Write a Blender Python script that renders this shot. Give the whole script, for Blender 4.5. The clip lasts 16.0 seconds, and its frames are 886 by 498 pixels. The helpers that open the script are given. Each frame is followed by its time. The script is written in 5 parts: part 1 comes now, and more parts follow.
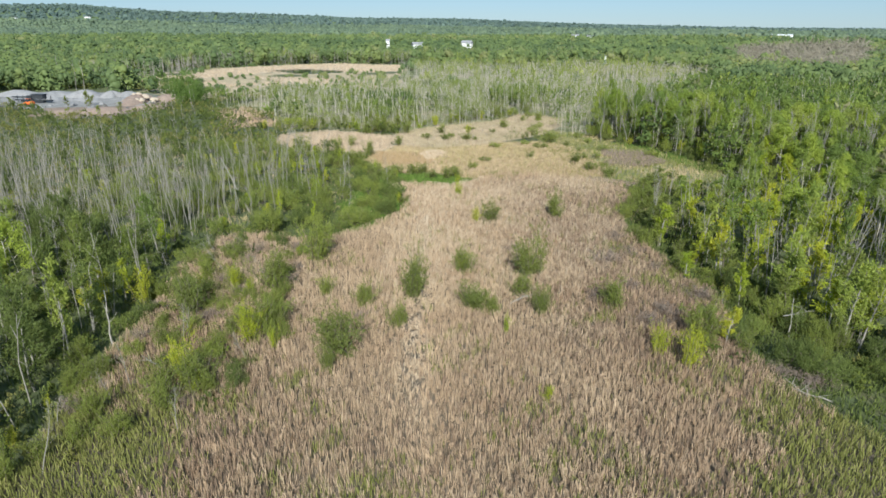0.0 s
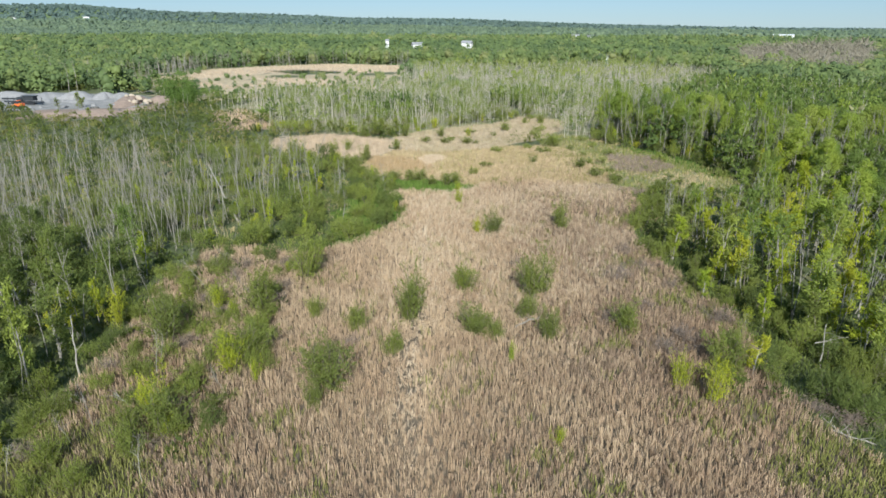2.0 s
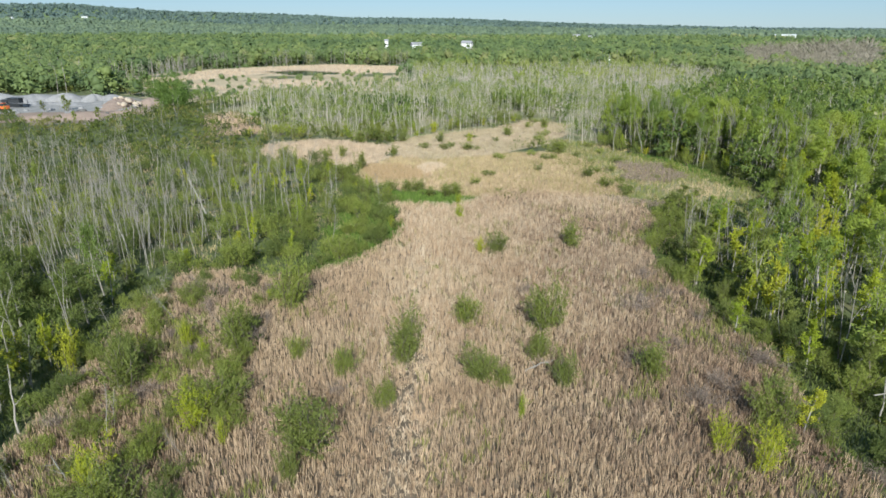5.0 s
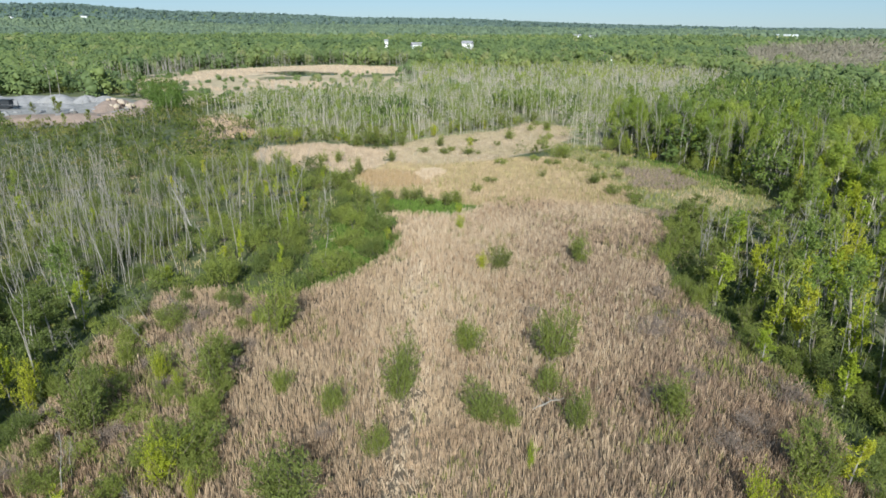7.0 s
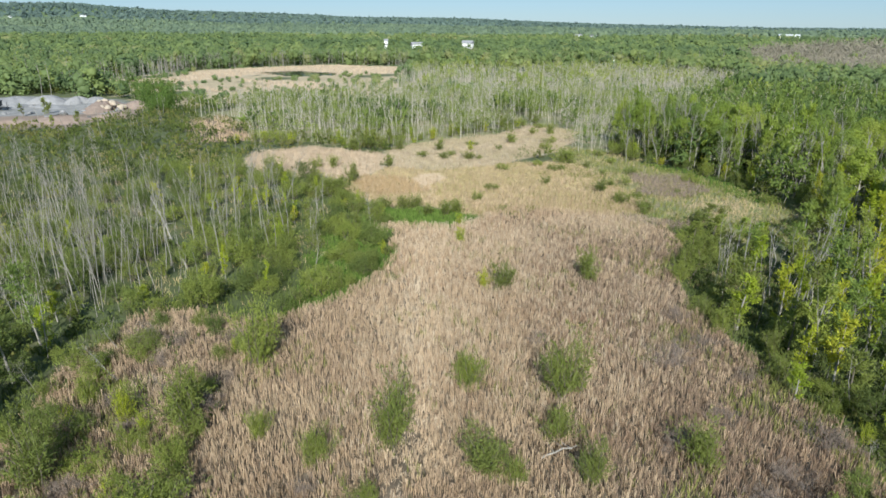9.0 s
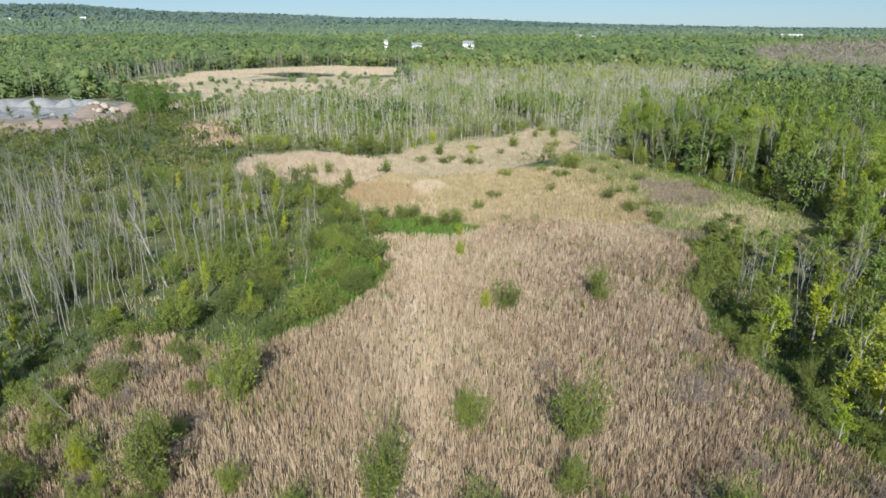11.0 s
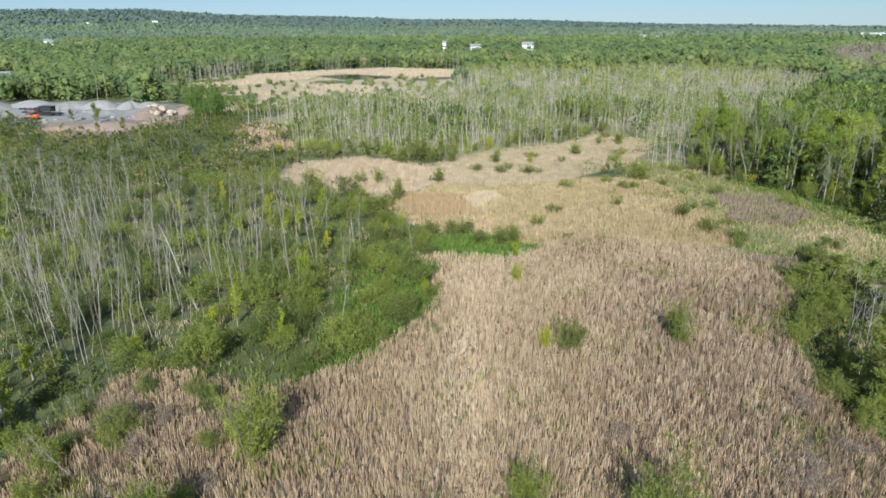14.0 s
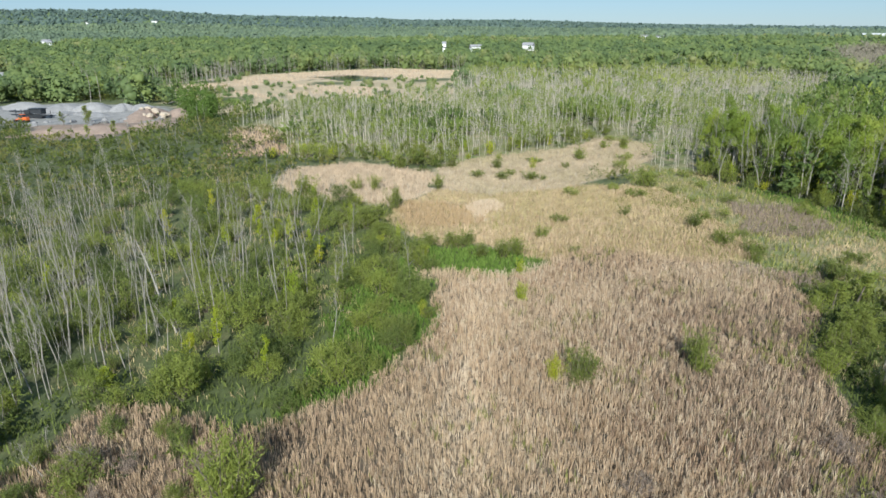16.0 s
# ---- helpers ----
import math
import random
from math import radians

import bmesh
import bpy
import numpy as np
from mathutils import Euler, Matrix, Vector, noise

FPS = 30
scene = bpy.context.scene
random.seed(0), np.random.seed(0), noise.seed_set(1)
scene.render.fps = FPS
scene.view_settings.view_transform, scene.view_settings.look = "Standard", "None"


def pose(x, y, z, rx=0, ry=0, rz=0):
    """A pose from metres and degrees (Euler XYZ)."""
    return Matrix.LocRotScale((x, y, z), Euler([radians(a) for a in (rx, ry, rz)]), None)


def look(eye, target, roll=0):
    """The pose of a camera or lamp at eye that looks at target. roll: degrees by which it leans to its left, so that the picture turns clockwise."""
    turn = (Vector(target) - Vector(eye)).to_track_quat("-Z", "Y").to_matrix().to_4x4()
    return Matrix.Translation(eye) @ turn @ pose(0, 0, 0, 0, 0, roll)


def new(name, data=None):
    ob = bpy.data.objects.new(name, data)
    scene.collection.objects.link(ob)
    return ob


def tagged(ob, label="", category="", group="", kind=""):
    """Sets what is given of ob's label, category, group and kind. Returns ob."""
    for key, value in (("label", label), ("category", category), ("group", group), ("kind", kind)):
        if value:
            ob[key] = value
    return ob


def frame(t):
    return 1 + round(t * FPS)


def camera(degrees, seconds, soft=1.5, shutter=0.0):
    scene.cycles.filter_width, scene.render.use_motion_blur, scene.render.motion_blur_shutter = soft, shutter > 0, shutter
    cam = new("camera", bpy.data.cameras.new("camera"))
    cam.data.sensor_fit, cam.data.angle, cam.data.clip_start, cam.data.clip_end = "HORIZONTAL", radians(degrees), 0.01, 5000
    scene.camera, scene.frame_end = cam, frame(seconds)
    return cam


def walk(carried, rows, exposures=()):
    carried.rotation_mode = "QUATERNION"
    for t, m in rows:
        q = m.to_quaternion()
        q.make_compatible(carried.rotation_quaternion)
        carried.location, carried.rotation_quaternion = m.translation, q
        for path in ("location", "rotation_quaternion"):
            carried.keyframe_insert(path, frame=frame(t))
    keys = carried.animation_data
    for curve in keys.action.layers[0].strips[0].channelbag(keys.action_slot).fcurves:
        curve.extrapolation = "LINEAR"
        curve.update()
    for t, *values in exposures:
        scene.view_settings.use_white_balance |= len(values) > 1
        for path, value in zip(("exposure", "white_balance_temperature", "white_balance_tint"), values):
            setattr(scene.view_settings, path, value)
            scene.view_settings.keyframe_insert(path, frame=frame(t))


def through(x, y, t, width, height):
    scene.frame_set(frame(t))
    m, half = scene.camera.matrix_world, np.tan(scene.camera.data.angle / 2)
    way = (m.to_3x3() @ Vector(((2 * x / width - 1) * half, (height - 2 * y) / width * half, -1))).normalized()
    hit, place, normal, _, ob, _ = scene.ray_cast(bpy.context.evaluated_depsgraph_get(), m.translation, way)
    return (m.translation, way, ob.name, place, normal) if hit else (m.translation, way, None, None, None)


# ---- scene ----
cam = camera(69.1, 16.0, soft=1.6)
# seconds, place, then the turns of pose(): a slow level flight over the marsh
PATH = [
    (0.0, 0.00, -0.00, 32.00, 70.76, -0.18, 0.01),
    (0.5, 0.01, 1.59, 31.98, 70.76, -0.17, 0.01),
    (1.0, 0.05, 3.17, 31.97, 70.77, -0.17, -0.00),
    (1.5, 0.07, 4.74, 31.96, 70.77, -0.16, -0.00),
    (2.0, 0.09, 6.32, 31.97, 70.76, -0.17, 0.00),
    (2.5, 0.11, 7.89, 31.96, 70.78, -0.18, 0.00),
    (3.0, 0.13, 9.46, 31.96, 70.77, -0.19, 0.01),
    (3.5, 0.11, 11.02, 31.97, 70.77, -0.18, -0.00),
    (4.0, 0.10, 12.59, 32.00, 70.76, -0.19, -0.02),
    (6.5, 0.18, 20.32, 32.09, 70.74, -0.21, 0.00),
    (7.0, 0.20, 21.98, 32.11, 70.74, -0.23, 0.01),
    (7.5, 0.22, 23.65, 32.09, 70.73, -0.24, 0.01),
    (8.0, 0.27, 25.35, 32.08, 70.71, -0.24, 0.02),
    (8.5, 0.34, 27.00, 32.08, 70.72, -0.26, 0.02),
    (9.0, 0.41, 28.64, 32.06, 70.71, -0.27, 0.04),
    (11.5, 0.65, 37.00, 31.77, 70.77, -0.08, 0.12),
    (12.0, 0.64, 38.65, 31.74, 70.78, -0.04, 0.60),
    (12.5, 0.62, 40.23, 31.71, 70.79, -0.01, 2.63),
    (13.0, 0.62, 41.76, 31.69, 70.82, 0.05, 4.52),
    (13.5, 0.61, 43.24, 31.63, 70.84, 0.17, 5.05),
    (14.0, 0.56, 44.67, 31.55, 70.87, 0.30, 5.06),
    (14.5, 0.45, 46.13, 31.48, 70.90, 0.41, 5.09),
    (15.0, 0.34, 47.62, 31.49, 70.91, 0.41, 5.09),
    (15.5, 0.24, 49.11, 31.56, 70.91, 0.35, 5.08),
    (16.0, 0.15, 50.60, 31.64, 70.90, 0.28, 5.06),
]
walk(cam, [(t, pose(x, y, z, rx, ry, rz)) for t, x, y, z, rx, ry, rz in PATH])
scene.view_settings.exposure = 0.67

# ---- daylight: late-afternoon sun from behind the flight ----
SUN_EL, SUN_AZ = 32.0, 178.0           # degrees; azimuth clockwise from +y
world = bpy.data.worlds.new("sky")
scene.world = world
world.use_nodes = True
wn = world.node_tree
sky = wn.nodes.new("ShaderNodeTexSky")
sky.sky_type = 'NISHITA'
sky.sun_disc = False
sky.sun_elevation = radians(SUN_EL)
sky.sun_rotation = radians(SUN_AZ)
sky.air_density, sky.dust_density, sky.ozone_density = 1.0, 0.0, 1.5
haze = wn.nodes.new("ShaderNodeMix")          # thin even haze over the clear sky
haze.data_type = 'RGBA'
haze.inputs[0].default_value = 0.45
haze.inputs[7].default_value = (3.5, 5.7, 7.4, 1)
cool = wn.nodes.new("ShaderNodeMix")          # white balance of the sky towards blue
cool.data_type, cool.blend_type = 'RGBA', 'MULTIPLY'
cool.inputs[0].default_value = 1.0
cool.inputs[7].default_value = (0.50, 0.69, 1.05, 1)
wn.links.new(sky.outputs[0], cool.inputs[6])
wn.links.new(cool.outputs[2], haze.inputs[6])
wn.links.new(haze.outputs[2], wn.nodes["Background"].inputs[0])
wn.nodes["Background"].inputs[1].default_value = 0.063
sun_data = bpy.data.lights.new("sun", 'SUN')
sun_data.energy, sun_data.angle, sun_data.color = 4.6, radians(0.5), (0.962, 0.98, 0.955)
sun = new("sun", sun_data)
s_az, s_el = radians(SUN_AZ), radians(SUN_EL)
sun_dir = Vector((math.sin(s_az) * math.cos(s_el), math.cos(s_az) * math.cos(s_el), math.sin(s_el)))
sun.matrix_world = look(sun_dir * 200, (0, 0, 0))

rng = np.random.default_rng(7)

# ---- materials ----


def material(name):
    m = bpy.data.materials.new(name)
    m.use_nodes = True
    return m, m.node_tree, m.node_tree.nodes["Principled BSDF"]


def ramp(nt, fac, stops):
    r = nt.nodes.new("ShaderNodeValToRGB")
    els = r.color_ramp.elements
    while len(els) < len(stops):
        els.new(0.5)
    for e, (p, c) in zip(els, stops):
        e.position, e.color = p, (*c, 1)
    nt.links.new(fac, r.inputs[0])
    return r.outputs[0]


def noise_tex(nt, scale, detail=4, rough=0.6, coord="Object"):
    tc = nt.nodes.new("ShaderNodeTexCoord")
    n = nt.nodes.new("ShaderNodeTexNoise")
    n.inputs["Scale"].default_value, n.inputs["Detail"].default_value, n.inputs["Roughness"].default_value = scale, detail, rough
    nt.links.new(tc.outputs[coord], n.inputs["Vector"])
    return n.outputs["Fac"]


def mix(nt, fac, a, b, how='MIX'):
    n = nt.nodes.new("ShaderNodeMix")
    n.data_type, n.blend_type = 'RGBA', how
    for sock, v in ((n.inputs[0], fac), (n.inputs[6], a), (n.inputs[7], b)):
        if isinstance(v, bpy.types.NodeSocket):
            nt.links.new(v, sock)
        else:
            sock.default_value = v if isinstance(v, float) else (*v, 1)
    return n.outputs[2]


def bump(nt, bsdf, height, strength, dist):
    b = nt.nodes.new("ShaderNodeBump")
    b.inputs["Strength"].default_value, b.inputs["Distance"].default_value = strength, dist
    nt.links.new(height, b.inputs["Height"])
    nt.links.new(b.outputs[0], bsdf.inputs["Normal"])


def leaf_material(name, stops, source="object", through=0.42, speck=(0.72, 1.2)):
    """Foliage: tint by plant, speckle by leaf, some light let through."""
    m, nt, b = material(name)
    if source == "object":
        fac = nt.nodes.new("ShaderNodeObjectInfo").outputs["Random"]
    else:
        a = nt.nodes.new("ShaderNodeAttribute")
        a.attribute_name = "tint"
        fac = a.outputs["Fac"]
    col = ramp(nt, fac, stops)
    isl = nt.nodes.new("ShaderNodeNewGeometry").outputs["Random Per Island"]
    dark = ramp(nt, isl, [(0.0, (speck[0],) * 3), (1.0, (speck[1], speck[1], speck[1] * 0.94))])
    col = mix(nt, 1.0, col, dark, 'MULTIPLY')
    nt.links.new(col, b.inputs["Base Color"])
    b.inputs["Roughness"].default_value = 0.6
    b.inputs["Specular IOR Level"].default_value = 0.25
    tr = nt.nodes.new("ShaderNodeBsdfTranslucent")
    nt.links.new(col, tr.inputs["Color"])
    ms = nt.nodes.new("ShaderNodeMixShader")
    ms.inputs[0].default_value = through
    nt.links.new(b.outputs[0], ms.inputs[1])
    nt.links.new(tr.outputs[0], ms.inputs[2])
    nt.links.new(ms.outputs[0], nt.nodes["Material Output"].inputs["Surface"])
    return m


def blade_material(name, stops, big=None, through=0.2, clump=0.0):
    """Dry or green blades: tint by blade, drifting over the field in broad patches."""
    m, nt, b = material(name)
    isl = nt.nodes.new("ShaderNodeNewGeometry").outputs["Random Per Island"]
    col = ramp(nt, isl, stops)
    if big:
        f1 = ramp(nt, noise_tex(nt, 0.06, 4), [(0.38, (0, 0, 0)), (0.66, (1, 1, 1))])
        col = mix(nt, f1, col, mix(nt, 1.0, col, big, 'MULTIPLY'))
    if clump:
        col = mix(nt, 1.0, col, ramp(nt, noise_tex(nt, clump, 3), [(0.32, (0.74, 0.72, 0.70)), (0.68, (1.16, 1.15, 1.13))]), 'MULTIPLY')
    nt.links.new(col, b.inputs["Base Color"])
    b.inputs["Roughness"].default_value = 0.8
    b.inputs["Specular IOR Level"].default_value = 0.15
    tr = nt.nodes.new("ShaderNodeBsdfTranslucent")
    nt.links.new(col, tr.inputs["Color"])
    ms = nt.nodes.new("ShaderNodeMixShader")
    ms.inputs[0].default_value = through
    nt.links.new(b.outputs[0], ms.inputs[1])
    nt.links.new(tr.outputs[0], ms.inputs[2])
    nt.links.new(ms.outputs[0], nt.nodes["Material Output"].inputs["Surface"])
    return m


def plain(name, a, b_col, scale=1.0, rough=0.85, bumps=0.3, dist=0.02, metal=0.0):
    """A surface with broad stains and fine grain."""
    m, nt, b = material(name)
    broad = noise_tex(nt, scale, 5)
    fine = noise_tex(nt, scale * 9, 4)
    col = mix(nt, ramp(nt, broad, [(0.3, (0, 0, 0)), (0.7, (1, 1, 1))]), a, b_col)
    col = mix(nt, 1.0, col, ramp(nt, fine, [(0.25, (0.75, 0.75, 0.75)), (0.75, (1.2, 1.2, 1.2))]), 'MULTIPLY')
    nt.links.new(col, b.inputs["Base Color"])
    b.inputs["Roughness"].default_value, b.inputs["Metallic"].default_value = rough, metal
    bump(nt, b, fine, bumps, dist)
    return m


LEAF_GREEN = leaf_material("leaf_green", [(0, (0.165, 0.235, 0.058)), (0.5, (0.24, 0.315, 0.068)), (1, (0.34, 0.39, 0.08))])
LEAF_LIGHT = leaf_material("leaf_light", [(0, (0.21, 0.29, 0.055)), (1, (0.33, 0.40, 0.065))])
LEAF_YELLOW = leaf_material("leaf_yellow_green", [(0, (0.30, 0.385, 0.04)), (0.6, (0.39, 0.435, 0.042)), (1, (0.46, 0.46, 0.05))])
LEAF_OLIVE = leaf_material("leaf_olive", [(0, (0.185, 0.22, 0.058)), (0.6, (0.235, 0.275, 0.064)), (1, (0.285, 0.33, 0.072))])
LEAF_FOREST = leaf_material("leaf_forest", [(0, (0.115, 0.17, 0.052)), (0.35, (0.16, 0.225, 0.06)), (0.7, (0.225, 0.295, 0.065)), (0.92, (0.30, 0.35, 0.07)), (1, (0.28, 0.27, 0.14))], "tint")
# next three: blue raised belt by belt, distance haze painted into the leaf colour
LEAF_BACK_HAZED = leaf_material("leaf_back_hazed", [(0, (0.12, 0.175, 0.075)), (0.4, (0.16, 0.22, 0.082)), (0.8, (0.215, 0.275, 0.092)), (1, (0.28, 0.30, 0.125))], "tint", 0.42, (0.94, 1.06))
LEAF_HILLS_HAZED = leaf_material("leaf_hill_hazed", [(0, (0.145, 0.20, 0.14)), (0.5, (0.18, 0.245, 0.158)), (1, (0.225, 0.29, 0.175))], "tint", 0.42, (0.95, 1.05))
LEAF_RIDGE_HAZED = leaf_material("leaf_ridge_hazed", [(0, (0.13, 0.185, 0.165)), (0.5, (0.155, 0.22, 0.19)), (1, (0.19, 0.255, 0.21))], "tint", 0.42, (0.92, 1.06))
LEAF_BUD = leaf_material("leaf_bud", [(0, (0.20, 0.25, 0.06)), (0.6, (0.265, 0.32, 0.075)), (1, (0.33, 0.36, 0.10))], "tint")
LEAF_SCRUB_THING = leaf_material("leaf_thicket", [(0, (0.125, 0.16, 0.046)), (0.6, (0.175, 0.222, 0.06)), (1, (0.245, 0.295, 0.072))])
LEAF_SCRUB = leaf_material("leaf_scrub", [(0, (0.075, 0.105, 0.028)), (0.5, (0.125, 0.16, 0.036)), (0.85, (0.185, 0.225, 0.046)), (1, (0.23, 0.225, 0.07))], "tint")
LEAF_ROUND = leaf_material("leaf_round", [(0, (0.14, 0.22, 0.05)), (1, (0.17, 0.25, 0.055))])
TWIG_BUSH = leaf_material("twig_bush", [(0, (0.22, 0.17, 0.138)), (1, (0.29, 0.225, 0.182))], "object", 0.1)
TWIG_GREY = leaf_material("twig_grey", [(0, (0.28, 0.255, 0.215)), (1, (0.36, 0.33, 0.285))], "object", 0.1)
TWIG_GREY_MASS = leaf_material("twig_grey_mass", [(0, (0.27, 0.245, 0.205)), (1, (0.36, 0.33, 0.28))], "tint", 0.1)
TWIG_BROWN = leaf_material("twig_brown", [(0, (0.215, 0.19, 0.145)), (1, (0.285, 0.25, 0.195))], "tint", 0.1)
BARK_GREY = plain("bark_grey", (0.37, 0.345, 0.295), (0.21, 0.19, 0.16), 2.0)
BARK_PALE = plain("bark_pale", (0.54, 0.49, 0.405), (0.35, 0.315, 0.25), 2.0)
BARK_BROWN = plain("bark_brown", (0.20, 0.17, 0.13), (0.11, 0.09, 0.07), 2.0)
CATTAIL = blade_material("cattail_dry", [(0, (0.42, 0.315, 0.206)), (0.35, (0.51, 0.392, 0.263)), (0.7, (0.585, 0.455, 0.311)), (1, (0.665, 0.527, 0.37))], (0.84, 0.79, 0.77), clump=1.1)
CATTAIL_BROWN = blade_material("cattail_brown", [(0, (0.26, 0.19, 0.132)), (0.4, (0.33, 0.245, 0.172)), (0.75, (0.40, 0.302, 0.215)), (1, (0.48, 0.375, 0.27))], (0.82, 0.76, 0.75), clump=1.1)
SEDGE = blade_material("sedge_green", [(0, (0.075, 0.10, 0.028)), (0.6, (0.11, 0.142, 0.038)), (1, (0.155, 0.19, 0.05))])
SEDGE_FRESH = blade_material("sedge_fresh", [(0, (0.085, 0.145, 0.028)), (0.6, (0.12, 0.19, 0.036)), (1, (0.16, 0.235, 0.05))], (0.85, 0.9, 0.85))
TUFT = blade_material("tuft_olive", [(0, (0.15, 0.165, 0.045)), (0.6, (0.22, 0.23, 0.065)), (1, (0.31, 0.29, 0.11))])
STRAW = blade_material("straw_yellow", [(0, (0.43, 0.338, 0.195)), (0.6, (0.505, 0.40, 0.242)), (1, (0.57, 0.46, 0.29))], (0.82, 0.89, 0.72), clump=0.5)
REED_DULL = blade_material("reed_dull", [(0, (0.40, 0.33, 0.225)), (0.6, (0.47, 0.385, 0.27)), (1, (0.54, 0.45, 0.325))], (0.86, 0.90, 0.80), clump=0.4)
ORANGE = blade_material("straw_orange", [(0, (0.37, 0.265, 0.145)), (1, (0.50, 0.37, 0.21))])
WEED = blade_material("weed_brown", [(0, (0.22, 0.17, 0.135)), (0.6, (0.29, 0.225, 0.18)), (1, (0.36, 0.285, 0.225))])
REED_LIGHT = blade_material("reed_light", [(0, (0.51, 0.41, 0.285)), (1, (0.62, 0.505, 0.37))])
PALE = blade_material("reed_pale", [(0, (0.46, 0.365, 0.26)), (0.6, (0.53, 0.425, 0.305)), (1, (0.59, 0.48, 0.355))], None, 0.2, 0.5)

# ---- plan of the marsh, metres ----
P_CATTAIL = [(-38, -25), (-36, 8), (-32, 37), (-33, 47), (-34, 70), (-36, 85), (-34, 95), (-28, 96), (-21, 94), (-17, 95), (-13, 101), (-9, 106),
             (-7, 112), (-7, 125), (-11, 130), (-4, 131), (2, 129), (6, 132), (7, 136), (15, 142), (24, 139), (31, 137), (38, 132),
             (36, 118), (31, 110), (30, 95), (32, 83), (34, 75), (31, 58), (33, 48), (37, 42), (42, 30), (46, 8), (48, -25)]
P_GREEN_FAR = [(-15, 141), (-12, 134), (-7, 132), (0, 129), (5, 131), (7, 136), (3, 139), (0, 141), (-11, 143)]
P_GREEN_NEAR = [(-19, 127), (-13, 137), (-8, 126), (-6, 112), (-9, 107), (-11, 102), (-15, 98), (-18, 97), (-18, 106)]
P_YELLOW = [(7, 136), (15, 142), (24, 139), (31, 137), (38, 140), (38, 158), (32, 184), (14, 182), (-3, 174), (-12, 178), (-18, 166), (-20, 155), (-12, 145), (0, 142)]
P_ORANGE = [(-18, 165), (-13, 170), (-5, 166), (-1, 156), (-7, 152), (-16, 155)]
P_MOUND = [(-6, 164), (-2, 169), (1, 164), (-2, 160)]
P_SAND_A = [(-48, 179), (-48, 196), (-36, 203), (-26, 201), (-15, 192), (-13, 177), (-20, 166), (-35, 168), (-44, 172)]
P_SAND_B = [(-15, 198), (-5, 213), (18, 228), (31, 245), (42, 236), (41, 222), (33, 201), (14, 181), (-3, 174), (-12, 179)]
P_STRIP = [(-202, 405), (-163, 433), (-168, 492), (-144, 533), (-92, 573), (-24, 547), (-23, 485), (-60, 470), (-123, 459), (-146, 407), (-182, 371)]
P_STRIP_MID = [(-139, 375), (-120, 426), (-59, 400), (-24, 341), (-44, 310), (-89, 327)]
P_STRIP_NEAR = [(-87, 249), (-78, 266), (-58, 235), (-55, 213), (-71, 208)]
P_POND = [(-129, 488), (-104, 504), (-73, 484), (-70, 465), (-91, 455), (-112, 466)]
P_YARD = [(-250, 300), (-207, 318), (-188, 330), (-140, 315), (-117, 292), (-112, 262), (-119, 236), (-140, 232), (-160, 258), (-200, 272), (-250, 282)]
P_BAY = [(24, 178), (33, 204), (46, 198), (52, 180), (58, 168), (64, 152), (66, 142), (63, 131), (56, 122), (46, 124), (41, 130), (36, 138), (37, 160)]
P_DEAD = [(-45, 88), (-31, 103), (-24, 113), (-18, 132), (-33, 159), (-58, 164), (-110, 160), (-120, 110), (-80, 90)]
P_SCRUB = [(-36, 96), (-17, 97), (-9, 107), (-7, 125), (-13, 145), (-20, 150), (-20, 132), (-24, 113), (-31, 103)]
P_POLES = [(-58, 213), (-10, 205), (5, 216), (20, 234), (32, 250), (43, 236), (41, 222), (34, 202), (45, 192), (52, 212), (62, 214), (92, 262), (135, 330), (185, 400), (140, 540), (-15, 500),
           (-22, 430), (-24, 341), (-58, 318), (-80, 300), (-90, 262), (-58, 240)]
P_BARE = [(200, 440), (298, 690), (390, 760), (520, 840), (400, 620), (250, 410)]
P_WOOD_R = [(50, 20), (48, 44), (43, 58), (40, 66), (38, 73), (35.5, 80), (34, 95), (34.5, 108), (39, 118), (42, 127), (56, 121), (64, 130), (68, 146), (78, 142), (80, 60), (70, 20)]
P_WOOD_L = [(-37, 20), (-35, 40), (-37, 70), (-38, 88), (-46, 90), (-75, 92), (-75, 20)]
P_MIX_L = [(-36, 34), (-28, 39), (-21, 45), (-17, 52), (-16.5, 60), (-18, 72), (-19, 86), (-24, 92), (-36, 93)]
P_MIX_R = [(25, 58), (30, 55), (36, 54), (42, 48), (46, 50), (42, 66), (37, 78), (32, 72)]
P_OPEN_FAR = [(-112, 288), (-60, 318), (-24, 341), (-20, 550), (-95, 578), (-178, 505), (-208, 408), (-150, 335)]
P_LOW = [(-38, 92), (-17, 94), (-6, 112), (-7, 132), (42, 135), (35, 200), (28, 250), (-58, 318), (-112, 290), (-114, 262), (-122, 234), (-142, 230), (-162, 262), (-200, 272), (-250, 284), (-300, 284), (-300, 92)]
P_EDGE_R = [(46, 196), (50, 188), (57, 180), (63, 165), (69, 150), (72, 140), (86, 128), (112, 118), (130, 150), (95, 170), (80, 190), (66, 205), (58, 214), (50, 212)]


def inside(x, y, poly):
    px, py = np.array(poly, float).T
    res = np.zeros(x.shape, bool)
    j = len(px) - 1
    for i in range(len(px)):
        hit = ((py[i] > y) != (py[j] > y))
        res ^= hit & (x < (px[j] - px[i]) * (y - py[i]) / (py[j] - py[i] + 1e-12) + px[i])
        j = i
    return res


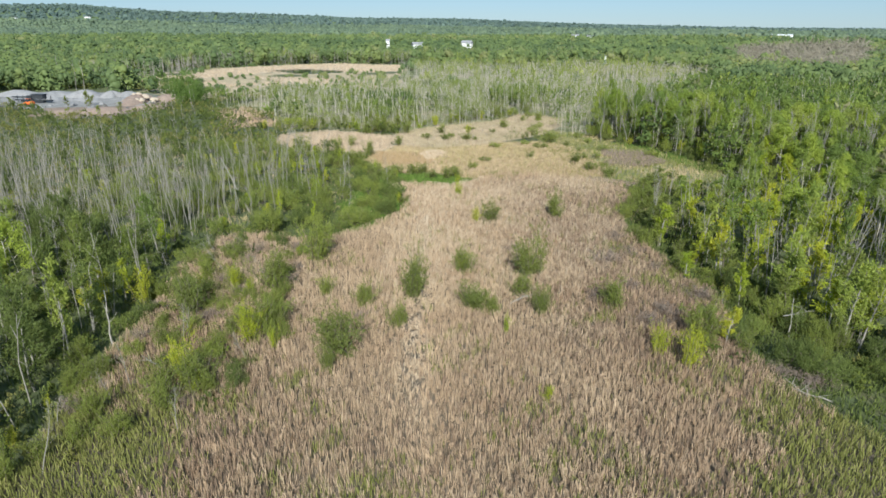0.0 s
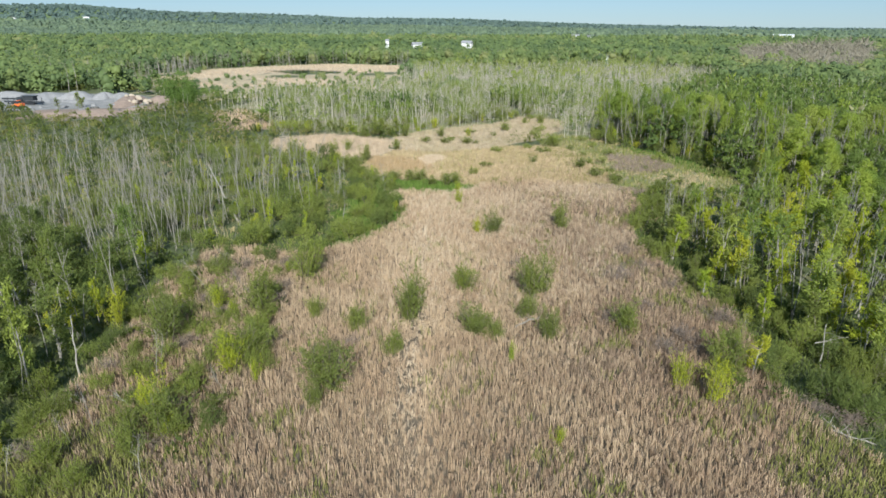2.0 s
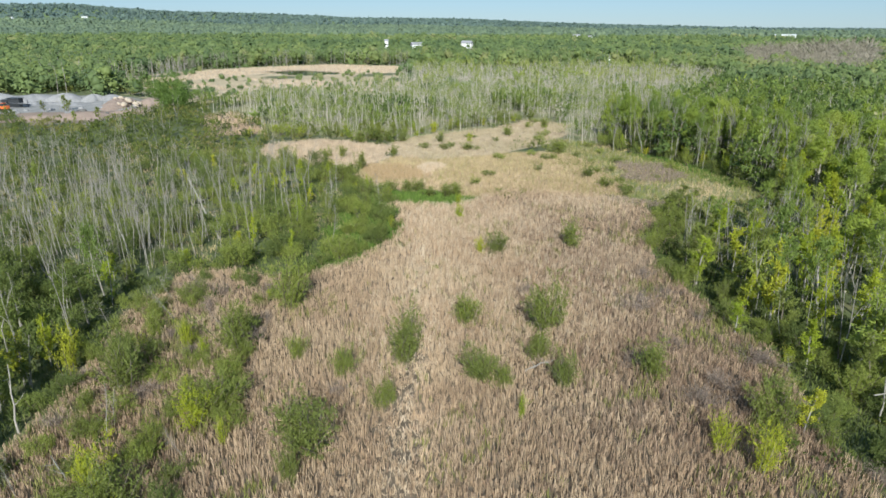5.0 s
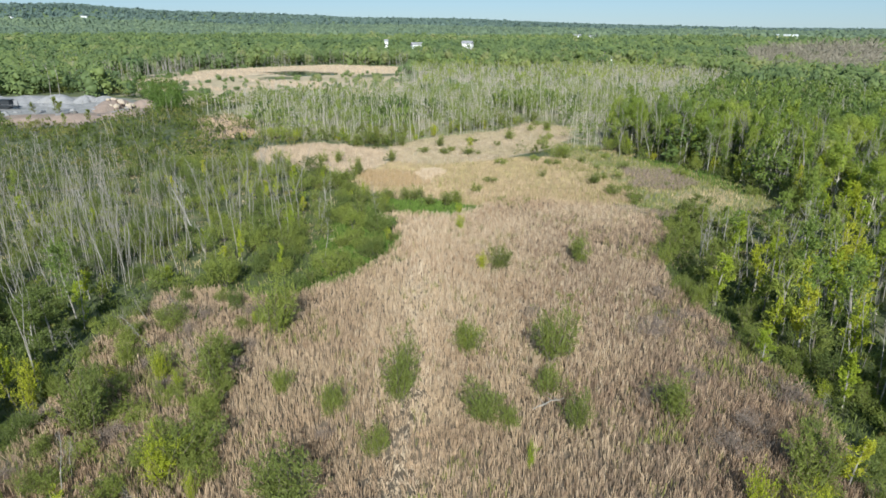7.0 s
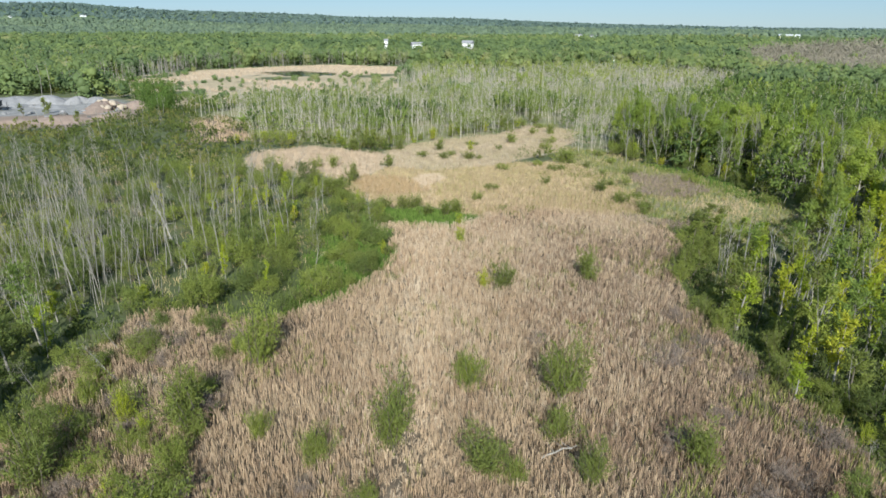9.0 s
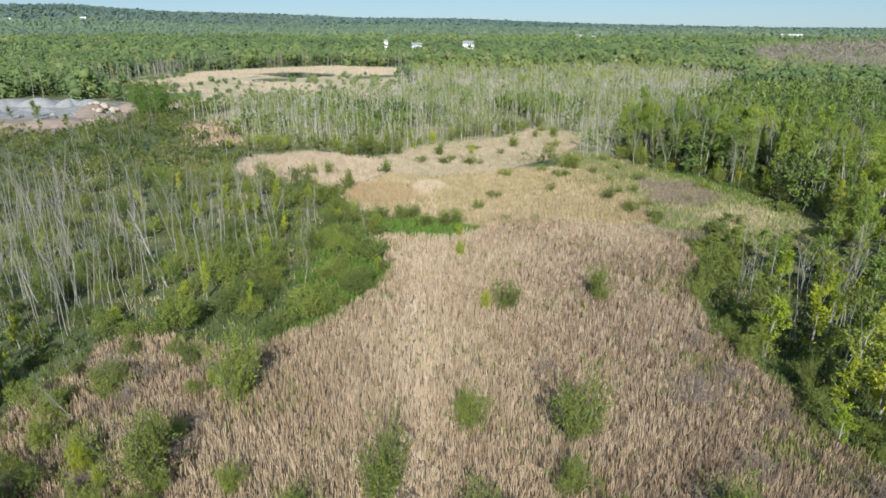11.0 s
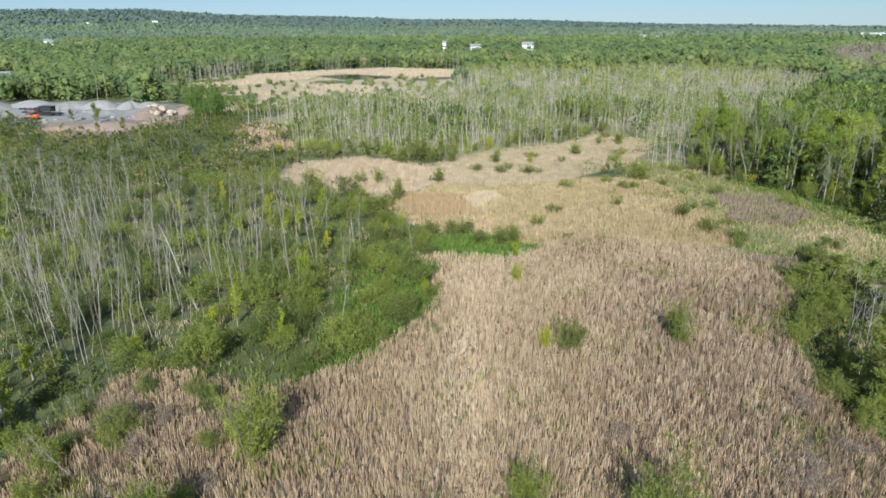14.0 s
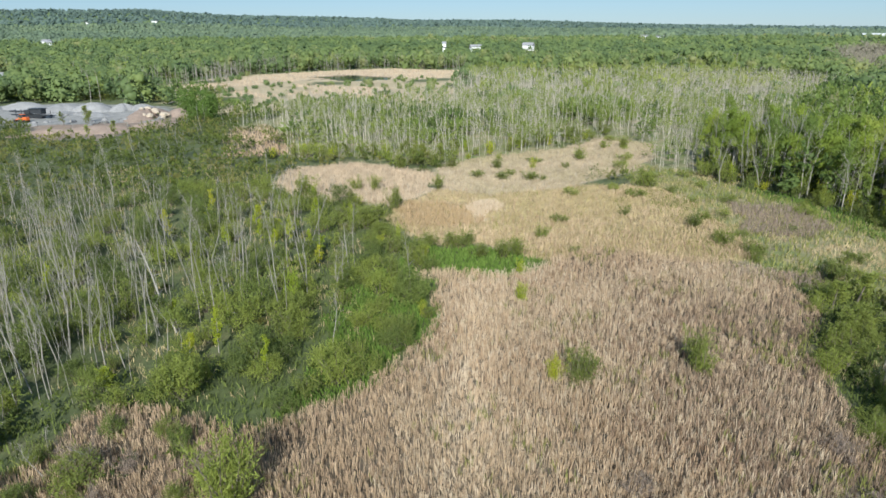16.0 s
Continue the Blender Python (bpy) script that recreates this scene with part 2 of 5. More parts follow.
def wob(x, y, scale, seed=0.0):
    """Smooth pseudo-noise in -1..1 on arrays."""
    s = 0
    for k, (a, b, c) in enumerate([(1.0, 0.6, 0.3), (-0.7, 1.1, 1.9), (1.7, -1.3, 4.1), (2.3, 1.9, 2.2), (-3.1, 2.7, 0.7)]):
        s = s + np.sin((a * x + b * y) / scale + c + seed * (k + 1)) / (1 + 0.5 * k)
    return s / 3.0


def within(x, y, poly, rough=1.2):
    """Membership with a ragged edge."""
    return inside(x + rough * wob(x, y, 2.1, 1.0), y + rough * wob(x, y, 2.3, 5.0), poly)


def smooth(a, b, v):
    t = np.clip((v - a) / (b - a), 0, 1)
    return t * t * (3 - 2 * t)


SKYLINE_AZ = [-60, -34, -28, -21, -16, -8, -4, 2, 8, 13, 20, 25, 34, 60]
SKYLINE_H = [96, 102, 106, 82, 70, 56, 52, 46, 32, 20, 11, 3, 3, 5]


def ground_z(x, y):
    r = np.hypot(x, y - 10)
    az = np.degrees(np.arctan2(x, y - 10))
    z = 0.15 * wob(x, y, 5.0) + 0.10 * wob(x, y, 1.7, 3.0)
    hill = np.interp(az, SKYLINE_AZ, SKYLINE_H)
    z = z + smooth(700, 1500, r) * 5 + smooth(1300, 4100, r) ** 1.4 * hill * (1 + 0.10 * wob(x, y, 230.0, 2.0))
    z = z + smooth(1000, 2200, r) * 5 * wob(x, y, 170.0, 6.0)
    z = np.where(y < -200, 0.2 * wob(x, y, 5.0), z)
    m = np.exp(-((x + 2.5) / 3.5) ** 2 - ((y - 164.5) / 3.5) ** 2)
    z = z + 0.7 * m
    mat = inside(x, y, P_CATTAIL)            # thatch of old stalks the cattails stand on
    z = z + mat * (0.55 + 0.12 * wob(x, y, 0.8, 2.0))
    pond = inside(x, y, P_POND)
    return z - 0.5 * pond


# ---- mesh helpers ----


def mesh_from(name, V, Q, mat, tint=None, smooth_faces=False):
    """A mesh of quads or triangles from arrays."""
    me = bpy.data.meshes.new(name)
    V = np.asarray(V, np.float32)
    Q = np.asarray(Q, np.int32)
    me.vertices.add(len(V))
    me.vertices.foreach_set("co", V.ravel())
    me.loops.add(Q.size)
    me.loops.foreach_set("vertex_index", Q.ravel())
    me.polygons.add(len(Q))
    me.polygons.foreach_set("loop_start", np.arange(0, Q.size, Q.shape[1], dtype=np.int32))
    me.update(calc_edges=True)
    if smooth_faces:
        me.polygons.foreach_set("use_smooth", np.ones(len(Q), bool))
    if tint is not None:
        a = me.attributes.new("tint", 'FLOAT', 'POINT')
        a.data.foreach_set("value", np.asarray(tint, np.float32))
    me.materials.append(mat)
    return me


def join(parts):
    """Stack (V, Q) pairs."""
    Vs, Qs, n = [], [], 0
    for V, Q in parts:
        Vs.append(V)
        Qs.append(Q + n)
        n += len(V)
    return np.concatenate(Vs), np.concatenate(Qs)


def leaves(C, N, size, g, aspect=0.62, along=None):
    """Small three-cornered leaf sprays at C, facing N, pointing along a given way or at random."""
    n = len(C)
    N = N / (np.linalg.norm(N, axis=1, keepdims=True) + 1e-9)
    U = np.cross(N, g.normal(size=(n, 3))) if along is None else along
    U = U / (np.linalg.norm(U, axis=1, keepdims=True) + 1e-9)
    W = np.cross(N, U)
    W /= np.linalg.norm(W, axis=1, keepdims=True) + 1e-9
    s = (size * g.uniform(0.6, 1.4, n))[:, None]
    V = np.stack([C + U * s * 1.1, C - U * s * 0.7 + W * s * aspect, C - U * s * 0.7 - W * s * aspect], 1).reshape(-1, 3)
    return V, np.arange(3 * n).reshape(n, 3)


def sprays(base, way, length, per, size, g, spread=0.22, aspect=0.5):
    """Leafy twigs: leaves strung along each way, thickening outwards."""
    n = len(base)
    way = way / np.linalg.norm(way, axis=1, keepdims=True)
    B, D, L = np.repeat(base, per, 0), np.repeat(way, per, 0), np.repeat(np.broadcast_to(length, (n,)), per)[:, None]
    u = g.uniform(0.1, 1.0, (n * per, 1))
    C = B + D * L * u + g.normal(size=(n * per, 3)) * L * spread * (1.15 - u)
    along = D + g.normal(size=(n * per, 3)) * 0.42
    N = np.cross(along, g.normal(size=(n * per, 3))) * 0.65 + D * 0.75 + np.array([0.05, -0.3, 0.45])
    return leaves(C, N, size, g, aspect, along)


def tube(pts, radii, sides=5):
    pts = np.asarray(pts, float)
    k = len(pts)
    d = np.gradient(pts, axis=0)
    d /= np.linalg.norm(d, axis=1, keepdims=True) + 1e-9
    ref = np.where(np.abs(d[:, 2:3]) > 0.9, np.array([[1.0, 0, 0]]), np.array([[0, 0, 1.0]]))
    a = np.cross(d, ref)
    a /= np.linalg.norm(a, axis=1, keepdims=True) + 1e-9
    b = np.cross(d, a)
    th = np.linspace(0, 2 * np.pi, sides, endpoint=False)
    V = pts[:, None] + np.asarray(radii)[:, None, None] * (np.cos(th)[None, :, None] * a[:, None] + np.sin(th)[None, :, None] * b[:, None])
    i = np.arange(k - 1)[:, None] * sides
    j = np.arange(sides)[None]
    jn = (j + 1) % sides
    Q = np.stack([i + j, i + jn, i + sides + jn, i + sides + j], -1).reshape(-1, 4)
    return V.reshape(-1, 3), Q


def limb(p0, direction, length, r0, g, bend=0.25, n=4, sides=4):
    """A tapering, slightly crooked branch."""
    d = np.array(direction, float)
    d /= np.linalg.norm(d)
    pts = [np.array(p0, float)]
    for _ in range(n):
        d = d + g.normal(size=3) * bend * 0.4 + np.array([0, 0, 0.06])
        d /= np.linalg.norm(d)
        pts.append(pts[-1] + d * length / n)
    return np.array(pts), tube(pts, np.linspace(r0, r0 * 0.25, n + 1), sides)


def thing_of(name, pieces):
    """An Empty at the base with one mesh a part."""
    root = new(name)
    for part_name, me in pieces:
        ob = new(part_name, me)
        ob.parent = root
        if part_name in ("bare_crown", "stem"):
            tagged(ob, kind="stuff")
    return root


# ---- ground ----
def steps(fine_lo, fine_hi, fine, lo, hi, grow):
    a = list(np.arange(fine_lo, fine_hi + 1e-6, fine))
    s, v, up = fine, fine_hi, []
    while v < hi:
        s *= grow
        v += s
        up.append(min(v, hi))
    s, v, dn = fine, fine_lo, []
    while v > lo:
        s *= grow
        v -= s
        dn.append(max(v, lo))
    return np.array(dn[::-1] + a + up)


def make_ground():
    gx = steps(-110, 110, 2.0, -4900, 4900, 1.07)
    gy = steps(5, 260, 2.0, -3500, 4900, 1.045)
    X, Y = np.meshgrid(gx, gy)
    x, y = X.ravel(), Y.ravel()
    V = np.stack([x, y, ground_z(x, y)], 1)
    nx = len(gx)
    i, j = np.meshgrid(np.arange(nx - 1), np.arange(len(gy) - 1))
    b = (j * nx + i).ravel()
    Q = np.stack([b, b + 1, b + nx + 1, b + nx], 1)
    m, nt, bs = material("marsh_ground")
    fine, broad, mid = noise_tex(nt, 1.3, 6, 0.7), noise_tex(nt, 0.05, 4), noise_tex(nt, 0.25, 5)
    soil = ramp(nt, mid, [(0.32, (0.06, 0.08, 0.028)), (0.52, (0.09, 0.108, 0.038)), (0.70, (0.14, 0.13, 0.06))])

    def cover(name):
        a = nt.nodes.new("ShaderNodeAttribute")
        a.attribute_name = name
        return a.outputs["Fac"]

    col = soil
    for name, ca, cb in (("reed_litter", (0.10, 0.078, 0.054), (0.17, 0.132, 0.092)), ("wet_grass", (0.06, 0.078, 0.024), (0.09, 0.112, 0.034)),
                         ("dry_grass", (0.35, 0.28, 0.17), (0.47, 0.375, 0.24)), ("pale_reed", (0.42, 0.335, 0.235), (0.52, 0.42, 0.30)),
                         ("gravel", (0.20, 0.195, 0.19), (0.30, 0.29, 0.275)), ("bare_dirt", (0.20, 0.145, 0.11), (0.29, 0.215, 0.165)),
                         ("bay_grass", (0.14, 0.18, 0.055), (0.29, 0.235, 0.14)), ("far_wood", (0.09, 0.135, 0.045), (0.14, 0.20, 0.06))):
        pair = mix(nt, ramp(nt, mid, [(0.35, (0, 0, 0)), (0.65, (1, 1, 1))]), ca, cb)
        col = mix(nt, cover(name), col, pair)
    col = mix(nt, 1.0, col, ramp(nt, fine, [(0.25, (0.65, 0.65, 0.65)), (0.75, (1.3, 1.3, 1.3))]), 'MULTIPLY')
    col = mix(nt, 1.0, col, ramp(nt, broad, [(0.3, (0.85, 0.87, 0.85)), (0.7, (1.12, 1.1, 1.08))]), 'MULTIPLY')
    nt.links.new(col, bs.inputs["Base Color"])
    bs.inputs["Roughness"].default_value = 0.95
    bump(nt, bs, fine, 0.6, 0.15)
    me = mesh_from("ground", V, Q, m, smooth_faces=True)
    r = np.hypot(x, y)
    covers = {
        "reed_litter": within(x, y, P_CATTAIL) | (within(x, y, P_STRIP_NEAR, 8) & (wob(x, y, 5.0) > -0.2)), "wet_grass": within(x, y, P_GREEN_FAR) | within(x, y, P_GREEN_NEAR) | within(x, y, P_SCRUB),
        "dry_grass": within(x, y, P_YELLOW) | within(x, y, P_ORANGE) | (within(x, y, P_POLES, 5) & (wob(x, y, 9.0) > 0.2)) | (within(x, y, P_OPEN_FAR, 6) & (wob(x, y, 12.0, 4.0) > -0.35)),
        "pale_reed": within(x, y, P_SAND_A) | within(x, y, P_SAND_B) | within(x, y, P_STRIP, 5) | (within(x, y, P_STRIP_MID, 5) & (wob(x, y, 11.0) > -0.05)) | within(x, y, P_MOUND),
        "gravel": within(x, y, P_YARD, 4), "bare_dirt": within(x, y, P_YARD, 4) & ((y < 262 + 12 * wob(x, y, 20.0)) | (x > -125 + 10 * wob(x, y, 15.0))),
        "bay_grass": within(x, y, P_BAY, 2) | within(x, y, P_POLES, 5), "far_wood": r > 420}
    covers["far_wood"] &= ~(covers["pale_reed"] | inside(x, y, P_OPEN_FAR) | inside(x, y, P_POLES))
    for k, v in covers.items():
        a = me.attributes.new(k, 'FLOAT', 'POINT')
        a.data.foreach_set("value", v.astype(np.float32))
    tagged(new("ground", me), "flat marsh ground of peat, leaf litter and grass", "ground", kind="structure")


make_ground()

# ---- pond ----
wm, wnt, wb = material("pond_water")
wb.inputs["Base Color"].default_value = (0.03, 0.04, 0.035, 1)
wb.inputs["Roughness"].default_value = 0.06
bump(wnt, wb, noise_tex(wnt, 1.5, 3), 0.08, 0.05)
pc = np.array(P_POND, float)
mid_p = pc.mean(0)
ringV = [np.append(mid_p, -0.12)] + [np.append(mid_p + (p - mid_p) * 1.15, -0.12) for p in pc]
bm = bmesh.new()
vs = [bm.verts.new(v) for v in ringV]
for i in range(1, len(vs)):
    bm.faces.new((vs[0], vs[i], vs[i % (len(vs) - 1) + 1]))
pond_me = bpy.data.meshes.new("pond")
bm.to_mesh(pond_me)
bm.free()
pond_me.materials.append(wm)
tagged(new("pond_water", pond_me), "small dark still pond among pale reeds", "pond", kind="structure")


# ---- reeds and grass ----
def blades(name, x, y, height, width, per, mat, spread, lean=0.25, seed=1, bend=0.3, foot=0.9, tip=0.6):
    """Clumps of upright blades: thin leaning strips that fan out."""
    g = np.random.default_rng(seed)
    n = len(x) * per
    cx, cy = np.repeat(x, per) + g.normal(size=n) * spread, np.repeat(y, per) + g.normal(size=n) * spread
    h = np.repeat(np.broadcast_to(height, x.shape), per) * g.uniform(0.65, 1.2, n)
    w = np.broadcast_to(width, (n,)) * g.uniform(0.6, 1.4, n)
    z0 = ground_z(cx, cy) - 0.05
    th = g.uniform(0, np.pi, n)
    ux, uy = np.cos(th) * w / 2, np.sin(th) * w / 2
    la = g.uniform(0, 2 * np.pi, n)
    lm = np.abs(g.normal(size=n)) * lean * h
    lx, ly = np.cos(la) * lm, np.sin(la) * lm
    zz = np.zeros(n)
    B = np.stack([cx, cy, z0], 1)
    U = np.stack([ux, uy, zz], 1)
    Tp = B + np.stack([lx * (1 + bend), ly * (1 + bend), h], 1)
    V = np.stack([B - U * foot, B + U * foot, Tp + U * tip, Tp - U * tip], 1).reshape(-1, 3)
    Q = np.arange(4 * n).reshape(n, 4)
    return new(name, mesh_from(name, V, Q, mat))


def scatter(poly, spacing, rough=1.2, seed=1):
    g = np.random.default_rng(seed)
    p = np.array(poly)
    gx, gy = np.arange(p[:, 0].min() - 2, p[:, 0].max() + 2, spacing), np.arange(p[:, 1].min() - 2, p[:, 1].max() + 2, spacing)
    X, Y = np.meshgrid(gx, gy)
    x = X.ravel() + g.uniform(-0.5, 0.5, X.size) * spacing
    y = Y.ravel() + g.uniform(-0.5, 0.5, X.size) * spacing
    k = within(x, y, poly, rough)
    return x[k], y[k]


x, y = scatter(P_CATTAIL, 0.39, seed=2)
path_gap = np.exp(-((x + 2.9 + 0.7 * wob(x, y, 4.0)) / 1.3) ** 2) * smooth(42, 54, y) * (1 - smooth(104, 113, y)) * (0.55 + 0.45 * np.abs(np.cos((y - 57) * np.pi / 50)))
keep = (rng.random(len(x)) > 0.75 * path_gap) & (rng.random(len(x)) < 1.0 - 0.25 * smooth(60, 130, y) - 0.55 * smooth(0.35, 0.75, wob(x, y, 0.55, 8.0)))
x, y = x[keep], y[keep]
side = np.where(x < 0, smooth(14, 25, -x), smooth(18, 33, x))
green = (wob(x, y, 3.2, 2.5) + 0.6 * wob(x, y, 1.1, 4.0) + 1.15 * side * (1 + wob(x, y, 6.0, 1.0)) * (1 - 0.6 * smooth(50, 62, y)) + 0.65 * (1 - smooth(32, 52, y)) + 0.5 * smooth(19, 30, x) * (1 - smooth(47, 57, y))
         + 0.45 * rng.normal(size=len(x))) > 0.98
tall_clump = 0.80 + 0.30 * wob(x, y, 0.42, 6.0) + 0.13 * rng.normal(size=len(x))
brown = rng.random(len(x)) < 0.05 + 0.62 * smooth(5, 20, x + 5 * wob(x, y, 9.0, 3.0)) * smooth(50, 62, y) * (1 - smooth(116, 140, y)) + 0.18 * (1 - smooth(42, 66, y + 6 * wob(x, y, 8.0, 2.0))) + 0.25 * smooth(10, 24, -x)
for nm, sel, mt, lab in (("cattails", ~green & ~brown, CATTAIL, "dense stand of dry tan cattails"), ("brown_cattails", ~green & brown, CATTAIL_BROWN, "darker brown old cattails in the dry stand")):
    tagged(blades(nm, x[sel], y[sel], tall_clump[sel], 0.034, 10, mt, 0.10, 0.15, 3, 0.3, 0.6, 1.0), lab, "cattail", kind="stuff")
tagged(blades("marsh_tufts", x[green], y[green], 0.8, 0.07, 5, TUFT, 0.15, 0.3, 4), "olive green tufts among dry cattails", "marsh grass", kind="stuff")
x, y = scatter([(-6, 44), (0, 44), (0.5, 112), (-7, 112)], 0.34, 0.8, 24)
gap = np.exp(-((x + 2.9 + 0.7 * wob(x, y, 4.0)) / 1.3) ** 2) * smooth(42, 54, y) * (1 - smooth(104, 113, y)) * (0.55 + 0.45 * np.abs(np.cos((y - 57) * np.pi / 50)))
k = rng.random(len(x)) < 0.65 * gap
tagged(blades("flattened_reeds", x[k], y[k], 0.35, 0.07, 5, REED_LIGHT, 0.12, 0.6, 25), "pale flattened reeds along an old track", "reeds", kind="stuff")
x, y = scatter([(-9, 64), (6, 62), (22, 78), (30, 108), (36, 134), (7, 136), (-4, 130), (-8, 108)], 0.62, 2.0, 29)
k = rng.random(len(x)) < 0.95 * smooth(62, 88, y) * np.maximum(smooth(-0.6, 0.7, wob(x, y, 7.0, 3.0) + 0.2), 0.9 * np.exp(-((x + 1) / 8.0) ** 2)) * (1 - 0.5 * smooth(8, 24, x) * (1 - smooth(100, 120, y)))
tagged(blades("weathered_reeds", x[k], y[k], 0.92, 0.05, 7, REED_LIGHT, 0.15, 0.2, 30), "pale weathered reeds among the cattails", "reeds", kind="stuff")
x, y = scatter(P_YELLOW, 0.62, 3.0, 16)
k = rng.random(len(x)) < 0.75 - 0.6 * smooth(138, 168, y)
tagged(blades("cattails", x[k], y[k], 0.9, 0.09, 4, CATTAIL, 0.14, 0.2, 17), "thinning dry cattails among yellow grass", "cattail", kind="stuff")
x, y = scatter(P_YELLOW, 0.8, 3.0, 18)
k = (wob(x, y, 3.0, 3.0) + 0.4 * rng.normal(size=len(x)) > 0.85) | ((x > 28) & (rng.random(len(x)) < 0.4))
tagged(blades("marsh_tufts", x[k], y[k], 0.8, 0.10, 4, TUFT, 0.2, 0.3, 19), "olive tufts in the yellow grass", "marsh grass", kind="stuff")
x, y = scatter([(-90, 92), (-36, 92), (-17, 95), (-7, 110), (-8, 135), (-20, 165), (-50, 172), (-52, 200), (-90, 200)], 0.85, 1.0, 21)
k = ~inside(x, y, P_SAND_A) & ~inside(x, y, P_CATTAIL)
x, y = x[k], y[k]
xr, yr = scatter([(29, 18), (29, 135), (46, 138), (48, 18)], 0.6, 1.0, 27)
xl, yl = scatter([(-33, 10), (-33, 95), (-48, 95), (-48, 10)], 0.6, 1.0, 28)
xm, ym = np.concatenate([xr, xl]), np.concatenate([yr, yl])
k = ~within(xm, ym, P_CATTAIL)
x, y = np.concatenate([x, xm[k]]), np.concatenate([y, ym[k]])
dry = (wob(x, y, 4.0, 7.0) + 0.4 * rng.normal(size=len(x)) > 0.45) & (y > 98)
lush = ~dry & ((x > -33) | (rng.random(len(x)) < 0.5)) & ~(inside(x, y, P_DEAD) & (x < -27) & (rng.random(len(x)) < 0.85))
tagged(blades("marsh_grass", x[lush], y[lush], 0.6, 0.11, 5, SEDGE, 0.3, 0.35, 22), "green grass between scrub and dead trees", "grass", kind="stuff")
tagged(blades("dry_grass", x[dry], y[dry], 0.6, 0.08, 5, STRAW, 0.3, 0.3, 23), "dry straw grass between scrub", "grass", kind="stuff")
for nm, poly, sp, h, w, mt, lab, sd in (
        ("sedge_patch", P_GREEN_FAR, 0.36, 0.6, 0.14, SEDGE_FRESH, "bright green low sedge in a wet hollow", 5),
        ("sedge_patch", P_GREEN_NEAR, 0.36, 0.6, 0.14, SEDGE_FRESH, "bright green low sedge beside the cattails", 6),
        ("straw_grass", P_YELLOW, 0.45, 0.65, 0.09, STRAW, "yellowish dry marsh grass", 7),
        ("rust_grass", P_ORANGE, 0.5, 0.9, 0.10, ORANGE, "rust-coloured dry grass patch", 8),
        ("reed_bed", P_SAND_A, 0.6, 0.8, 0.11, PALE, "pale straw-coloured reed bed", 9),
        ("reed_bed", P_SAND_B, 0.65, 0.7, 0.11, REED_DULL, "pale straw-coloured reed bed at the wood's edge", 10),
        ("reed_mound", P_MOUND, 0.32, 0.7, 0.1, REED_LIGHT, "small mound of pale reeds", 11),
        ("brown_weeds", [(42, 171), (53, 170), (55, 156), (48, 151), (40, 153)], 0.6, 0.9, 0.10, WEED, "purplish-brown dead weeds in a clearing", 31),
        ("brown_weeds", [(30, 134.5), (36, 136), (43, 134), (44, 128), (33, 129)], 0.5, 0.9, 0.10, WEED, "purplish-brown dead weeds beside the cattails", 32),
        ("fresh_grass", [(49, 184), (57, 178), (63, 164), (66, 148), (60, 147), (56, 160), (52, 171)], 0.6, 0.6, 0.13, SEDGE_FRESH, "fresh green grass along the wood's foot", 33),
        ("bay_straw", P_BAY, 0.75, 0.6, 0.12, STRAW, "dry straw grass in a clearing", 26),
        ("bay_grass", P_BAY, 0.8, 0.7, 0.13, TUFT, "rough olive grass in a clearing", 12),
        ("reed_bed", P_STRIP, 2.2, 0.8, 0.35, PALE, "pale reed bed round a distant pond", 13),
        ("reed_bed", P_STRIP_MID, 2.0, 1.0, 0.3, PALE, "patchy pale reed bed", 14),
        ("cattail_patch", P_STRIP_NEAR, 0.8, 1.0, 0.14, CATTAIL, "dull tan cattails among scrub", 15)):
    x, y = scatter(poly, sp, 3.6 if poly is P_ORANGE else 2.2 if sp < 1 else 4, sd)
    if nm == "straw_grass":
        k = ~(inside(x, y, P_ORANGE) | inside(x, y, P_MOUND) | inside(x, y, P_SAND_A) | inside(x, y, P_SAND_B) | inside(x, y, P_GREEN_FAR))
        x, y = x[k], y[k]
    k = ~inside(x, y, P_POND)
    if poly is P_STRIP_MID:
        k &= wob(x, y, 11.0) > -0.05
    if poly is P_STRIP_NEAR:
        k &= wob(x, y, 5.0) + 0.4 * rng.normal(size=len(x)) > 0.15
    if poly is P_BAY:
        k &= (wob(x, y, 4.5, 2.0) + 0.4 * rng.normal(size=len(x)) > 0.12) == (nm == "bay_straw")
    fine = 6 if w < 0.13 else 3
    tagged(blades(nm, x[k], y[k], h, w * (0.62 if fine == 6 else 1), fine, mt, sp * 0.38, 0.26, sd), lab, "grass", kind="stuff")


# ---- plants ----
def crown_cloud(lobes, count, size, g, up=0.35):
    """Leaf sprays over several uneven lobes (x, y, z, rx, rz)."""
    L = np.array(lobes)
    wgt = (L[:, 3] * L[:, 4])
    pick = g.choice(len(L), count, p=wgt / wgt.sum())
    d = g.normal(size=(count, 3))
    d /= np.linalg.norm(d, axis=1, keepdims=True)
    rad = g.uniform(0.45, 1.12, count) ** 0.6
    S = np.stack([L[pick, 3], L[pick, 3], L[pick, 4]], 1)
    C = L[pick, :3] + d * S * rad[:, None]
    N = d + g.normal(size=(count, 3)) * 0.5 + np.array([0, 0, up])
    return leaves(C, N, size, g, 0.5)


